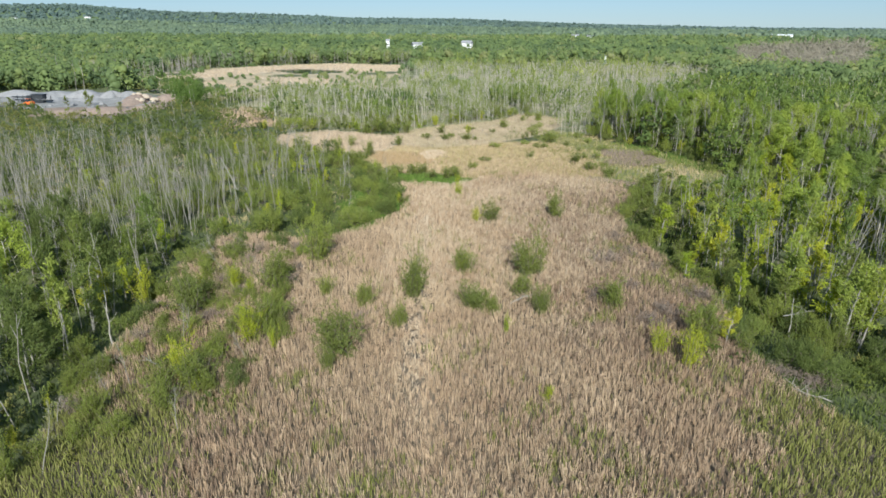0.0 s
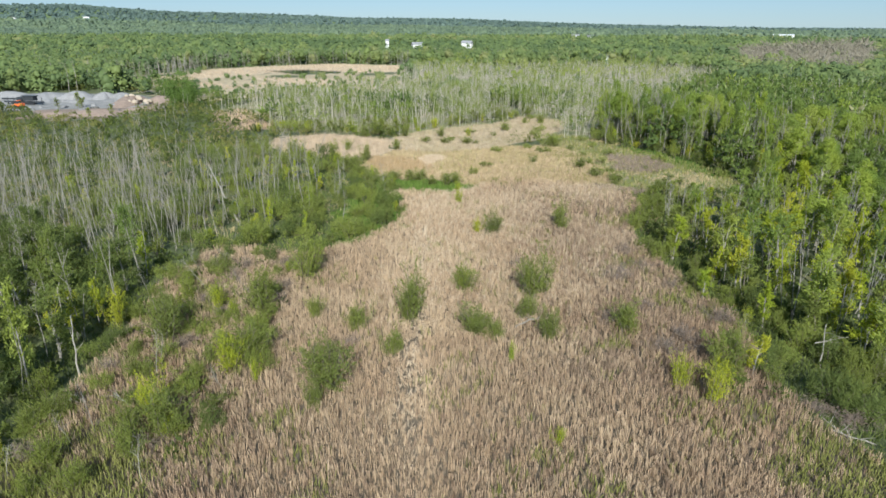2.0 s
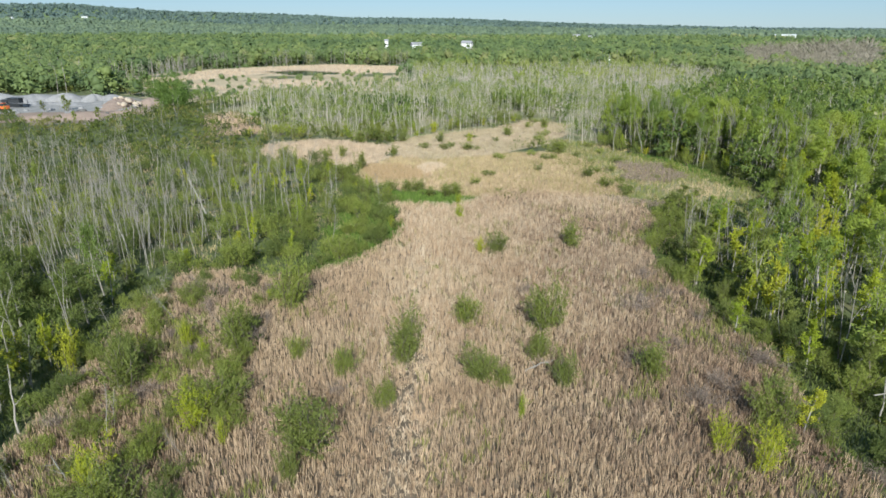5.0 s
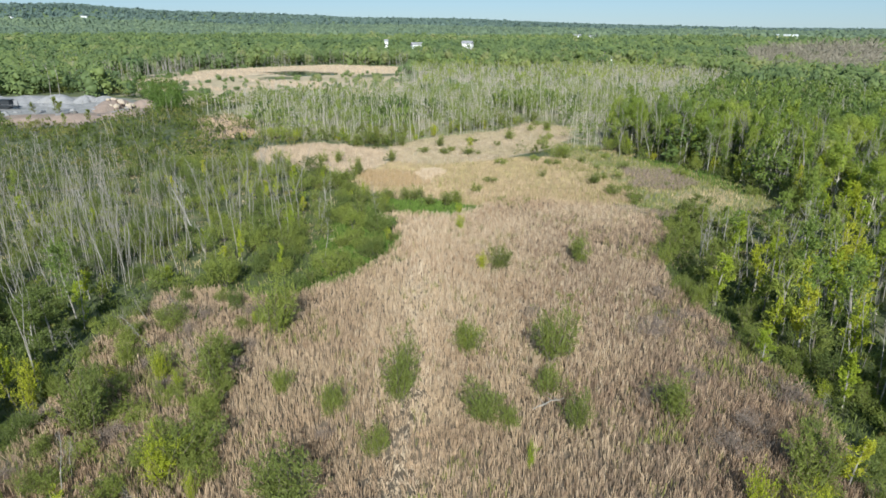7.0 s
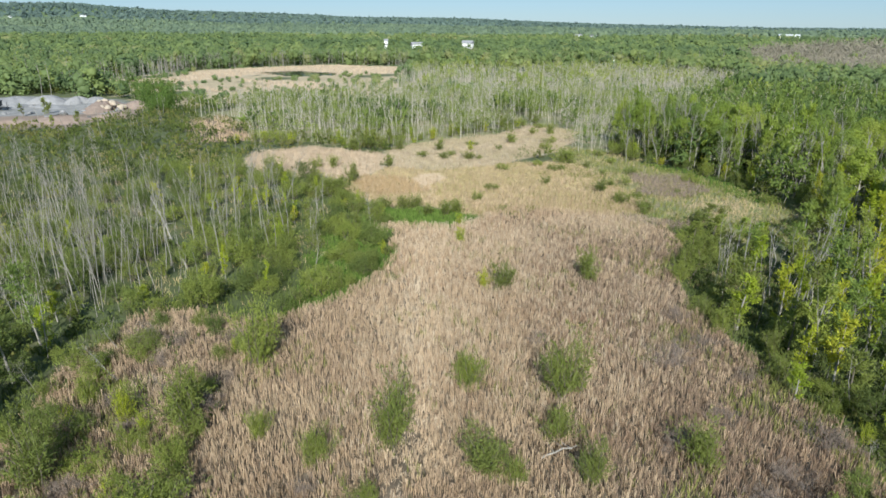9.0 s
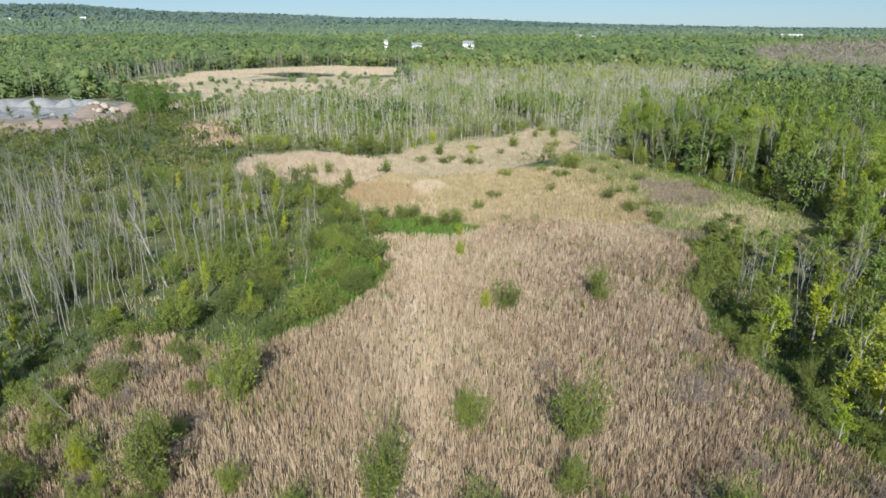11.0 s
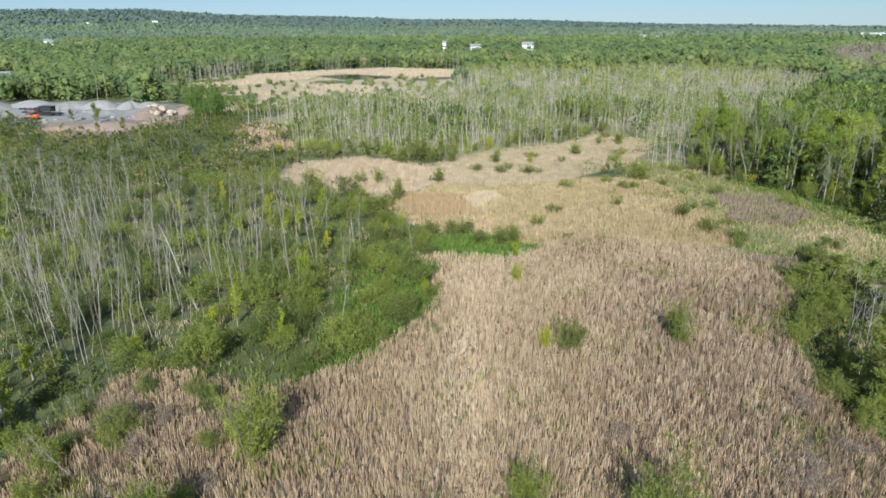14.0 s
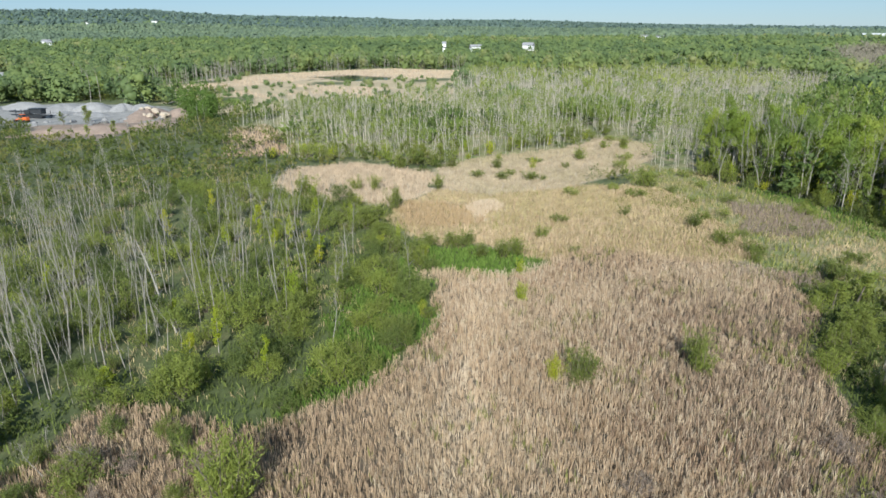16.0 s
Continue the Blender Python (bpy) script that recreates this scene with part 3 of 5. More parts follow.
def make_tree(name, leaf, bark, h, width, count, size, seed, low=0.2):
    """Young upright tree: crooked trunk, rising limbs, feathery open crown."""
    g = np.random.default_rng(seed)
    pts, trunk = limb((0, 0, -0.1), (g.normal() * 0.05, g.normal() * 0.05, 1), h * 0.95, 0.08 + h * 0.005, g, 0.10, 7, 6)
    wood, bases, ways = [trunk], [], []
    n = 12
    for i in range(n):
        f = low + (0.97 - low) * (i + g.uniform(0, 0.8)) / n
        p = np.array([np.interp(f * 7, np.arange(8), pts[:, k]) for k in range(3)])
        a = g.uniform(0, 2 * np.pi)
        q = (f - low) / (1 - low)
        reach = width * (1.05 - 0.75 * q) * g.uniform(0.55, 1.05) * min(1, 0.5 + 2.5 * q)
        lp, lq = limb(p, (math.cos(a), math.sin(a), 1.1), reach * 1.25, 0.03, g, 0.3, 2, 3)
        wood.append(lq)
        for k in range(9):
            u = g.uniform(0.25, 1.0) * 2
            bases.append([np.interp(u, np.arange(3), lp[:, c]) for c in range(3)])
            ways.append((lp[-1] - lp[0]) / reach * 0.5 + g.normal(size=3) * 0.45 + np.array([0, 0, 0.45]))
    for k in range(14):
        f = g.uniform(0.6, 1.0) * 7
        bases.append([np.interp(f, np.arange(8), pts[:, c]) for c in range(3)])
        ways.append(g.normal(size=3) * 0.5 + np.array([0, 0, 0.8]))
    V, Q = join(wood)
    nb = len(bases)
    C = sprays(np.array(bases), np.array(ways), width * g.uniform(0.35, 0.75, nb), max(4, count // nb), size, g, 0.2, 0.38)
    return thing_of(name, [("trunk", mesh_from("trunk", V, Q, bark, smooth_faces=True)), ("crown", mesh_from("crown", *C, leaf))])


def make_broad_tree(name, leaf, bark, h, width, count, size, seed):
    """Forest tree: bare lower trunk, spreading limbs, a rounded crown of many uneven lobes."""
    g = np.random.default_rng(seed)
    pts, trunk = limb((0, 0, -0.1), (g.normal() * 0.05, g.normal() * 0.05, 1), h * 0.88, 0.10 + h * 0.006, g, 0.10, 7, 6)
    wood, lobes = [trunk], []
    for i in range(13):
        f = 0.36 + 0.6 * (i + g.uniform(0, 0.8)) / 13
        p = np.array([np.interp(f * 7, np.arange(8), pts[:, k]) for k in range(3)])
        a = i * 2.4 + g.normal() * 0.5
        reach = width * math.sin(math.pi * min(0.95, 0.25 + 0.75 * f)) ** 0.6 * g.uniform(0.5, 1.0)
        lp, lq = limb(p, (math.cos(a), math.sin(a), 0.8), reach * 1.2, 0.05, g, 0.3, 3, 3)
        wood.append(lq)
        r = width * g.uniform(0.26, 0.44)
        lobes.append((*lp[-1], r, r * g.uniform(0.7, 1.0)))
    lobes.append((*pts[-1], width * 0.42, width * 0.42))
    return thing_of(name, [("trunk", mesh_from("trunk", *join(wood), bark, smooth_faces=True)), ("crown", mesh_from("crown", *crown_cloud(lobes, count, size, g, 0.5), leaf))])


def make_dead_tree(name, h, seed, fork=False):
    g = np.random.default_rng(seed)
    pts, trunk = limb((0, 0, -0.1), (g.normal() * 0.07, g.normal() * 0.07, 1), h, 0.034 + h * 0.003, g, 0.10, 7, 5)
    bits, big = [trunk], []
    for i in range(8 if not fork else 12):
        f = g.uniform(0.35, 0.98) * 7
        p = np.array([np.interp(f, np.arange(8), pts[:, k]) for k in range(3)])
        a = g.uniform(0, 2 * np.pi)
        lp, lq = limb(p, (math.cos(a), math.sin(a), g.uniform(1.0, 3.0)), g.uniform(0.08, 0.24) * h, 0.024, g, 0.35, 3, 3)
        if i < 2:
            big.append(lq)
        else:
            bits.append(lq)
        b2 = a + g.normal() * 0.9
        bits.append(limb(lp[g.integers(1, 3)], (math.cos(b2), math.sin(b2), 1.2), g.uniform(0.06, 0.12) * h, 0.014, g, 0.3, 2, 3)[1])
    nb = 34                                            # fine bare twigs towards the top
    f = g.uniform(0.45, 1.0, nb) * 7
    base = np.stack([np.interp(f, np.arange(8), pts[:, k]) for k in range(3)], 1) + g.normal(size=(nb, 3)) * np.array([0.035, 0.035, 0.0]) * h
    way = g.normal(size=(nb, 3)) * 0.5 + np.array([0, 0, 1.0])
    twigs = sprays(base, way, g.uniform(0.06, 0.13, nb) * h, 4, 0.24, g, 0.16, 0.045)
    return thing_of(name, [("trunk", mesh_from("trunk", *join(bits), BARK_GREY, smooth_faces=True)), ("bare_crown", mesh_from("bare_crown", *twigs, TWIG_GREY))]
                    + [("branch", mesh_from("branch", *q, BARK_GREY, smooth_faces=True)) for q in big])


def make_shrub(name, leaf, count, size, seed, stems=13, open_top=0.7):
    """Unit shrub, 1 m high and about 1 m wide: a fan of stems with feathery upright twigs."""
    g = np.random.default_rng(seed)
    wood, bases, ways = [], [], []
    for i in range(stems):
        a, tilt = g.uniform(0, 2 * np.pi), g.uniform(0.05, open_top)
        lp, lq = limb((g.normal() * 0.07, g.normal() * 0.07, -0.02), (math.cos(a) * tilt, math.sin(a) * tilt, 1), g.uniform(0.5, 0.9), 0.011, g, 0.25, 4, 3)
        wood.append(tube(lp[::2], [0.011, 0.007, 0.003], 3))
        for k in range(16):
            u = g.uniform(0.5, 4.0)
            bases.append([np.interp(u, np.arange(5), lp[:, c]) for c in range(3)])
            ways.append((lp[-1] - lp[0]) * 0.6 + g.normal(size=3) * 0.45 + np.array([0, 0, 0.25]))
    V, Q = join(wood)
    nb = len(bases)
    C = sprays(np.array(bases), np.array(ways), g.uniform(0.12, 0.30, nb), max(3, count // nb), size * 1.15, g, 0.2, 0.24)
    return thing_of(name, [("stem", mesh_from("stem", V, Q, BARK_BROWN, smooth_faces=True)), ("foliage", mesh_from("foliage", *C, leaf))])


def make_dome(name, leaf, count, size, seed, feather=0.35, tall=1.0):
    """Unit bush, 1 m high and about 1 m wide: a dense uneven dome of lobes with feathery twigs at its outline."""
    g = np.random.default_rng(seed)
    lobes, wood, bases, ways = [(0, 0, 0.42, 0.30, 0.34)], [], [], []
    for i in range(11):
        a, e = i * 2.4 + g.normal() * 0.3, g.uniform(0.05, 1.0)
        rr = 0.36 * math.sqrt(1 - 0.75 * e * e) * g.uniform(0.75, 1.1)
        c = (math.cos(a) * rr, math.sin(a) * rr, 0.2 + 0.52 * e * tall)
        r = g.uniform(0.12, 0.22)
        lobes.append((*c, r, r * 1.05))
        wood.append(tube([(0, 0, -0.02), (c[0] * 0.5, c[1] * 0.5, c[2] * 0.55), c], [0.012, 0.008, 0.004], 3))
        for k in range(12):
            d = g.normal(size=3) * 0.6 + np.array([c[0], c[1], 0.35])
            d /= np.linalg.norm(d)
            bases.append(np.array(c) + d * r * 0.75)
            ways.append(d * 0.6 + np.array([0, 0, 0.8]))
    nb = len(bases)
    fine = sprays(np.array(bases), np.array(ways), g.uniform(0.12, 0.28, nb), max(3, int(count * feather) // nb), size * 1.05, g, 0.2, 0.26)
    C = join([crown_cloud(lobes, int(count * (1 - feather)), size, g, 0.45), fine])
    return thing_of(name, [("stem", mesh_from("stem", *join(wood), BARK_BROWN, smooth_faces=True)), ("foliage", mesh_from("foliage", *C, leaf))])


class Kind:
    """A set of variants of one plant; place() uses each first one before copying it."""

    def __init__(self, variants, label, category, group):
        self.variants, self.used, self.n = variants, set(), 0
        for v in variants:
            tagged(v, label, category, group)

    def place(self, x, y, sx, sz, turn, lean=(0, 0)):
        i = self.n % len(self.variants)
        self.n += 1
        z = float(ground_z(np.array([x]), np.array([y]))[0])
        m = pose(x, y, z, lean[0], lean[1], turn) @ Matrix.Diagonal((sx, sx, sz, 1))
        if i not in self.used:
            self.used.add(i)
            self.variants[i].matrix_basis = m
            return self.variants[i]
        v = self.variants[i]
        c = v.copy()
        scene.collection.objects.link(c)
        c.matrix_basis = m
        for o in v.children:
            k = o.copy()
            scene.collection.objects.link(k)
            k.parent = c
        return c


willow = Kind([make_shrub("willow_shrub", LEAF_OLIVE, 5200, 0.021, 20 + i, 18, 0.8) for i in range(4)], "bushy olive-green willow shrub standing among cattails", "shrub", "willow shrubs among the cattails")
shrub = Kind([make_dome("olive_shrub", LEAF_OLIVE, 3800, 0.023, 30 + i, 0.6) if i % 2 else make_shrub("olive_shrub", LEAF_OLIVE, 2600, 0.026, 30 + i) for i in range(4)], "olive-green shrub at the edge of the marsh", "shrub", "olive shrubs")
yellow = Kind([make_shrub("yellow_shrub", LEAF_YELLOW, 3200, 0.021, 40 + i, 11, 0.55) for i in range(3)], "bright yellow-green young shrub among cattails", "shrub", "yellow-green shrubs")
thick = Kind([make_dome("thicket_bush", LEAF_SCRUB_THING, 3800, 0.024, 50 + i, 0.6) for i in range(3)], "dense mid-green bush in the thicket", "bush", "bushes of the thicket")
tree = Kind([make_tree("young_tree", LEAF_GREEN, BARK_GREY, 10.0, 1.9 + 0.25 * (i % 3), 2300, 0.155, 60 + i) for i in range(5)], "slender green-leaved young tree with a grey trunk", "tree", "trees at the marsh edge")
ytree = Kind([make_tree("yellow_tree", LEAF_YELLOW, BARK_GREY, 7.0, 1.5, 1700, 0.15, 70 + i, 0.15) for i in range(3)], "yellow-green young tree in fresh leaf", "tree", "yellow-green trees")
otree = Kind([make_tree("olive_tree", LEAF_OLIVE, BARK_BROWN, 8.0, 2.0, 2000, 0.155, 80 + i, 0.12) for i in range(3)], "olive-green willow tree, open crown", "tree", "willow trees")
dtree = Kind([make_tree("dark_tree", LEAF_SCRUB_THING, BARK_GREY, 9.0, 2.5, 3400, 0.13, 140 + i, 0.06) for i in range(4)], "dark green tree leafy to the ground at the wood's edge", "tree", "dark trees of the wood")
tall = Kind([make_tree("tall_tree", LEAF_LIGHT if i % 2 else LEAF_GREEN, BARK_PALE, 15.0, 2.7, 3200, 0.21, 90 + i, 0.14) for i in range(4)], "tall slender green tree at the forest edge", "tree", "tall trees at the forest edge")
broad = Kind([make_broad_tree("broad_tree", LEAF_LIGHT if i % 2 else LEAF_GREEN, BARK_PALE, 14.0, 3.4, 6400, 0.145, 130 + i) for i in range(4)], "broad-crowned bright green tree on a pale bare trunk", "tree", "broad trees of the wood")
brush = Kind([make_shrub("bare_brush", TWIG_BUSH, 3400, 0.02, 110 + i, 22, 0.9) for i in range(2)], "low purplish-brown leafless brush in the marsh, some of it standing in for shade", "brush", "leafless brush")
dead = Kind([make_dead_tree("dead_tree", 9.0 + 0.7 * i, 100 + i, i % 2 == 0) for i in range(6)], "bare grey dead tree standing in the marsh", "dead tree", "dead trees")

# shrubs in the open: x, y, height, width
WILLOWS = [
    (-22.0, 50.7, 4.5, 4.5),
    (-19.0, 62.4, 4.7, 5.4),
    (-20.7, 74.2, 6.0, 5.6),
    (-28.5, 66.2, 6.3, 5.0),
    (-10.2, 57.8, 5.3, 5.9),
    (-11.1, 54.3, 3.3, 2.1),
    (-4.7, 63.8, 3.3, 2.6),
    (-3.5, 71.1, 6.7, 4.6),
    (3.1, 80.1, 3.8, 4.1),
    (3.5, 68.6, 3.6, 4.9),
    (5.7, 66.9, 3.0, 2.6),
    (11.2, 78.5, 6.9, 5.1),
    (10.0, 72.2, 3.0, 3.8),
    (11.4, 67.1, 4.0, 3.3),
    (20.0, 68.8, 4.1, 4.2),
    (27.2, 61.0, 5.1, 4.1),
    (-17.3, 83.8, 7.0, 5.4),
    (-14.0, 72.1, 3.2, 2.4),
    (-9.1, 69.1, 3.5, 3.0),
    (19.3, 106.2, 5.0, 3.9),
    (7.8, 103.0, 3.7, 4.2),
]
WILLOWS_FAR = [
    (-10.0, 142.0, 2.6, 3.6),
    (-6.8, 142.0, 2.9, 4.0),
    (-4.5, 143.5, 2.5, 3.4),
    (-2.5, 138.5, 2.2, 3.5),
    (1.0, 138.0, 3.2, 4.0),
    (2.8, 139.8, 3.0, 3.5),
    (7.0, 147.3, 2.4, 2.4),
    (-38.1, 172.0, 4.3, 5.3),
    (-25.2, 176.5, 3.8, 2.8),
    (-18.6, 162.5, 5.1, 3.2),
    (-12.3, 178.4, 3.6, 2.8),
    (0.9, 189.2, 1.8, 4.1),
    (6.6, 188.3, 2.4, 4.1),
    (-21.0, 156.1, 2.8, 5.5),
    (32.2, 155.2, 2.9, 4.1),
    (34.4, 146.5, 2.6, 4.5),
    (37.3, 142.6, 2.2, 5.1),
    (30.3, 182.9, 4.2, 6.4),
    (-29.0, 176.4, 3.2, 3.0),
    (-11.1, 199.8, 3.6, 4.2),
    (-0.4, 199.2, 3.2, 3.4),
    (-22.9, 197.7, 4.2, 5.5),
    (-19.7, 204.5, 4.0, 6.0),
    (-16.0, 202.0, 3.6, 4.5),
    (33.9, 229.4, 4.0, 4.0),
    (-21.5, 150.9, 4.2, 6.0),
    (20.0, 212.0, 3.2, 4.5),
]
YELLOWS = [
    (-23.6, 52.3, 5.3, 3.1),
    (-21.9, 50.0, 2.7, 1.0),
    (-20.2, 60.8, 4.5, 3.2),
    (-35.5, 69.9, 6.4, 2.7),
    (-25.5, 73.8, 4.3, 1.5),
    (-29.9, 73.4, 2.6, 1.4),
    (-17.0, 58.3, 3.2, 1.0),
    (2.9, 80.5, 3.2, 1.5),
    (6.9, 62.1, 2.9, 0.8),
    (9.2, 49.0, 2.1, 1.2),
    (21.9, 57.6, 4.4, 2.2),
    (24.0, 55.2, 5.2, 2.8),
    (5.7, 103.2, 3.4, 1.7),
    (3.0, 121.1, 3.6, 1.7),
    (7.9, 200.0, 3.1, 2.1),
    (-26.0, 164.3, 2.8, 2.3),
    (-35.7, 169.6, 3.6, 1.4),
    (-25.0, 153.9, 4.0, 2.0),
    (-24.1, 118.7, 6.0, 2.2),
    (3.2, 131.0, 3.4, 1.6),
]
for k, (x, y, h, w) in enumerate(WILLOWS + WILLOWS_FAR):
    willow.place(x, y, w * 1.15, h * 1.1, k * 77)
for k, (x, y, h, w) in enumerate(YELLOWS):
    yellow.place(x, y, w * 1.4, h * 0.98, k * 53)


# yellow-green trees that stand out at the wood's edge: x, y, height, width
for k, (x, y, h, w) in enumerate([(33.4, 93.7, 0.95, 1.15), (37.0, 81.3, 1.1, 1.1), (35.0, 83.4, 0.75, 0.9), (44.3, 88.0, 1.2, 1.1), (31.6, 78.0, 0.55, 0.7), (35.9, 71.5, 0.8, 0.8), (29.6, 60.2, 0.6, 0.8), (-39.0, 68.5, 0.8, 0.9)]):
    ytree.place(x, y, w, h, k * 71)


EDGE_R = [(41, 60), (38.5, 66), (36.5, 72), (34.8, 77), (33.5, 82), (32.5, 87), (31.5, 92), (31.5, 97), (32, 102), (32.5, 107), (34.5, 112), (37, 117), (38.5, 122), (40.5, 127), (42, 132)]
for k, (x, y) in enumerate(EDGE_R):
    x += 1.6 * math.sin(k * 4.1)
    shrub.place(x + 1.0, y + 2.6, 3.2, 2.0 + 0.6 * math.sin(k * 3.3), k * 31)
    willow.place(x, y, 3.8 + 1.3 * math.sin(k * 2.1), 3.4 + 1.2 * math.sin(k * 1.3 + 1), k * 47)
    otree.place(x + 2.4, y + 1.5, 0.95, (0.62 + 0.12 * math.sin(k * 2.7)) * (1 if y < 105 else 0.7), k * 83)


FRONT = [(46, 196), (50, 188), (57, 180), (63, 165), (69, 150), (68, 138), (64, 128)]
g_front = np.random.default_rng(88)
for (x0, y0), (x1, y1) in zip(FRONT, FRONT[1:]):
    m = int(math.hypot(x1 - x0, y1 - y0) / 2.2)
    for k in range(m):
        f = (k + g_front.uniform(0, 1)) / m
        x, y = x0 + (x1 - x0) * f - g_front.uniform(-0.5, 3.0), y0 + (y1 - y0) * f - g_front.uniform(-0.5, 3.0)
        if k % 2:
            (tree, otree, ytree, tree)[(k // 2) % 4].place(float(x) + 1.5, float(y) + 1.5, float(g_front.uniform(0.7, 1.0)), float(g_front.uniform(0.4, 0.75)), k * 41)
        (shrub, thick, yellow, shrub)[k % 4].place(float(x), float(y), float(g_front.uniform(2.4, 4.4)), float(g_front.uniform(1.8, 5.6)), k * 59)

# bleached snags standing out of the forest's edge
for k, (x, y, s_h) in enumerate([(60.5, 166.0, 1.05), (66.0, 156.0, 0.9), (46.0, 187.0, 1.0), (52.5, 183.0, 0.85), (57.5, 176.0, 1.1), (75.0, 145.0, 1.0), (43.5, 214.0, 0.95)]):
    dead.place(x, y, 1.9, s_h, k * 97, (3 * math.sin(k * 2.0), 4 * math.cos(k * 3.0)))

# low bare brush, some placed dark where shrub shade falls: x, y, height, width
for k, (x, y, h, w) in enumerate([(22.5, 84.5, 1.3, 6.0), (24.0, 86.5, 1.2, 4.5), (24.0, 75.0, 1.2, 4.0), (35.0, 53.0, 1.3, 5.0), (33.0, 55.0, 1.2, 4.5), (27.5, 88.5, 1.3, 5.0), (-29.8, 87.4, 2.6, 4.5), (-19.8, 77.1, 1.8, 3.5), (-25.5, 65.7, 1.6, 3.5), (-17.8, 64.5, 1.6, 3.0), (-9.4, 65.8, 1.4, 2.5), (18.9, 71.2, 2.0, 3.6), (10.5, 88.5, 1.8, 3.2), (22.8, 64.1, 2.2, 4.5), (25.4, 67.1, 2.0, 4.0), (31.2, 71.3, 2.0, 4.5), (28.8, 81.2, 1.8, 2.6), (26.6, 94.6, 1.8, 4.0)]):
    brush.place(x, y, w, h, k * 67)


def fill(poly, spacing, seed, choose, limit=300, rough=1.0):
    """Plants over a patch of the plan, on a jittered grid."""
    g = np.random.default_rng(seed)
    x, y = scatter(poly, spacing, rough, seed)
    idx = np.arange(len(x))
    if len(x) > limit:
        idx = np.sort(g.permutation(len(x))[:limit])
    for i in idx:
        choose(float(x[i]), float(y[i]), g)


def mix_shrubs(x, y, g):
    r = g.random()
    if r < 0.38:
        shrub.place(x, y, g.uniform(2.2, 4.8), g.uniform(1.5, 3.6), g.uniform(0, 360))
    elif r < 0.82:
        thick.place(x, y, g.uniform(2.4, 4.8), g.uniform(1.4, 3.4), g.uniform(0, 360))
    elif r < 0.87:
        yellow.place(x, y, g.uniform(1.0, 2.0), g.uniform(1.5, 2.6), g.uniform(0, 360))
    else:
        dead.place(x, y, 0.5, g.uniform(0.25, 0.5), g.uniform(0, 360), (g.normal() * 14, g.normal() * 14))


def mix_left(x, y, g):
    """Scattered brushy shrubs, twiggy brush and thin dead stems among the reeds."""
    r = g.random()
    if r < 0.34:
        willow.place(x, y, g.uniform(2.2, 3.8), g.uniform(2.0, 3.8), g.uniform(0, 360))
    elif r < 0.56:
        shrub.place(x, y, g.uniform(2.0, 3.8), g.uniform(1.6, 3.4), g.uniform(0, 360))
    elif r < 0.66:
        thick.place(x, y, g.uniform(2.0, 3.4), g.uniform(1.6, 3.0), g.uniform(0, 360))
    elif r < 0.80:
        brush.place(x, y, g.uniform(2.2, 3.6), g.uniform(1.2, 2.4), g.uniform(0, 360))
    elif r < 0.86:
        yellow.place(x, y, g.uniform(1.0, 2.0), g.uniform(1.6, 3.0), g.uniform(0, 360))
    else:
        dead.place(x, y, 0.6, g.uniform(0.25, 0.55), g.uniform(0, 360), (g.normal() * 10, g.normal() * 10))


def bay_shrubs(x, y, g):
    shrub.place(x, y, g.uniform(2.0, 4.0), g.uniform(1.2, 2.6), g.uniform(0, 360))


def wood_right(x, y, g):
    r = g.random()
    edge = x < 41
    hs = 1.0 - 0.5 * float(smooth(92, 120, np.array(y)) * (1 - smooth(48, 60, np.array(x))))
    if (x > 50 and r > 0.82 or x > 60 and r > 0.6) and (y < 108 or x > 67):
        broad.place(x, y, g.uniform(0.65, 0.95), g.uniform(0.65, 0.95), g.uniform(0, 360))
        return
    if edge and r < 0.30:
        shrub.place(x, y, g.uniform(2.5, 4), g.uniform(2, 4), g.uniform(0, 360))
    elif r < 0.44:
        ytree.place(x, y, g.uniform(0.9, 1.3), hs * g.uniform(0.8, 1.3), g.uniform(0, 360))
    elif r < 0.58:
        otree.place(x, y, g.uniform(0.9, 1.2), hs * g.uniform(0.8, 1.25), g.uniform(0, 360))
    elif r < 0.72:
        dead.place(x, y, 1.0, hs * g.uniform(0.8, 1.2), g.uniform(0, 360), (g.normal() * 5, g.normal() * 5))
    else:
        tree.place(x, y, g.uniform(0.85, 1.2), hs * g.uniform(0.8, 1.2), g.uniform(0, 360))


def wood_left(x, y, g):
    r = g.random()
    back = x < -52 + 4 * math.sin(y * 0.2)
    if r < 0.14:
        dead.place(x, y, 0.9, g.uniform(0.6, 1.1), g.uniform(0, 360), (g.normal() * 6, g.normal() * 6))
    elif r < 0.34:
        thick.place(x, y, g.uniform(3, 4.8), g.uniform(3.0, 5.6), g.uniform(0, 360))
    elif r < (0.5 if back else 0.78):
        dtree.place(x, y, g.uniform(0.8, 1.15), g.uniform(0.6, 1.05), g.uniform(0, 360))
    elif r < 0.84:
        otree.place(x, y, g.uniform(0.8, 1.2), g.uniform(0.6, 1.05), g.uniform(0, 360))
    elif r < 0.89 and not back:
        ytree.place(x, y, g.uniform(0.6, 0.9), g.uniform(0.5, 0.8), g.uniform(0, 360))
    elif back:
        broad.place(x, y, g.uniform(0.7, 1.0), g.uniform(0.6, 0.95), g.uniform(0, 360))
    else:
        tree.place(x, y, 0.85, g.uniform(0.75, 1.1), g.uniform(0, 360))


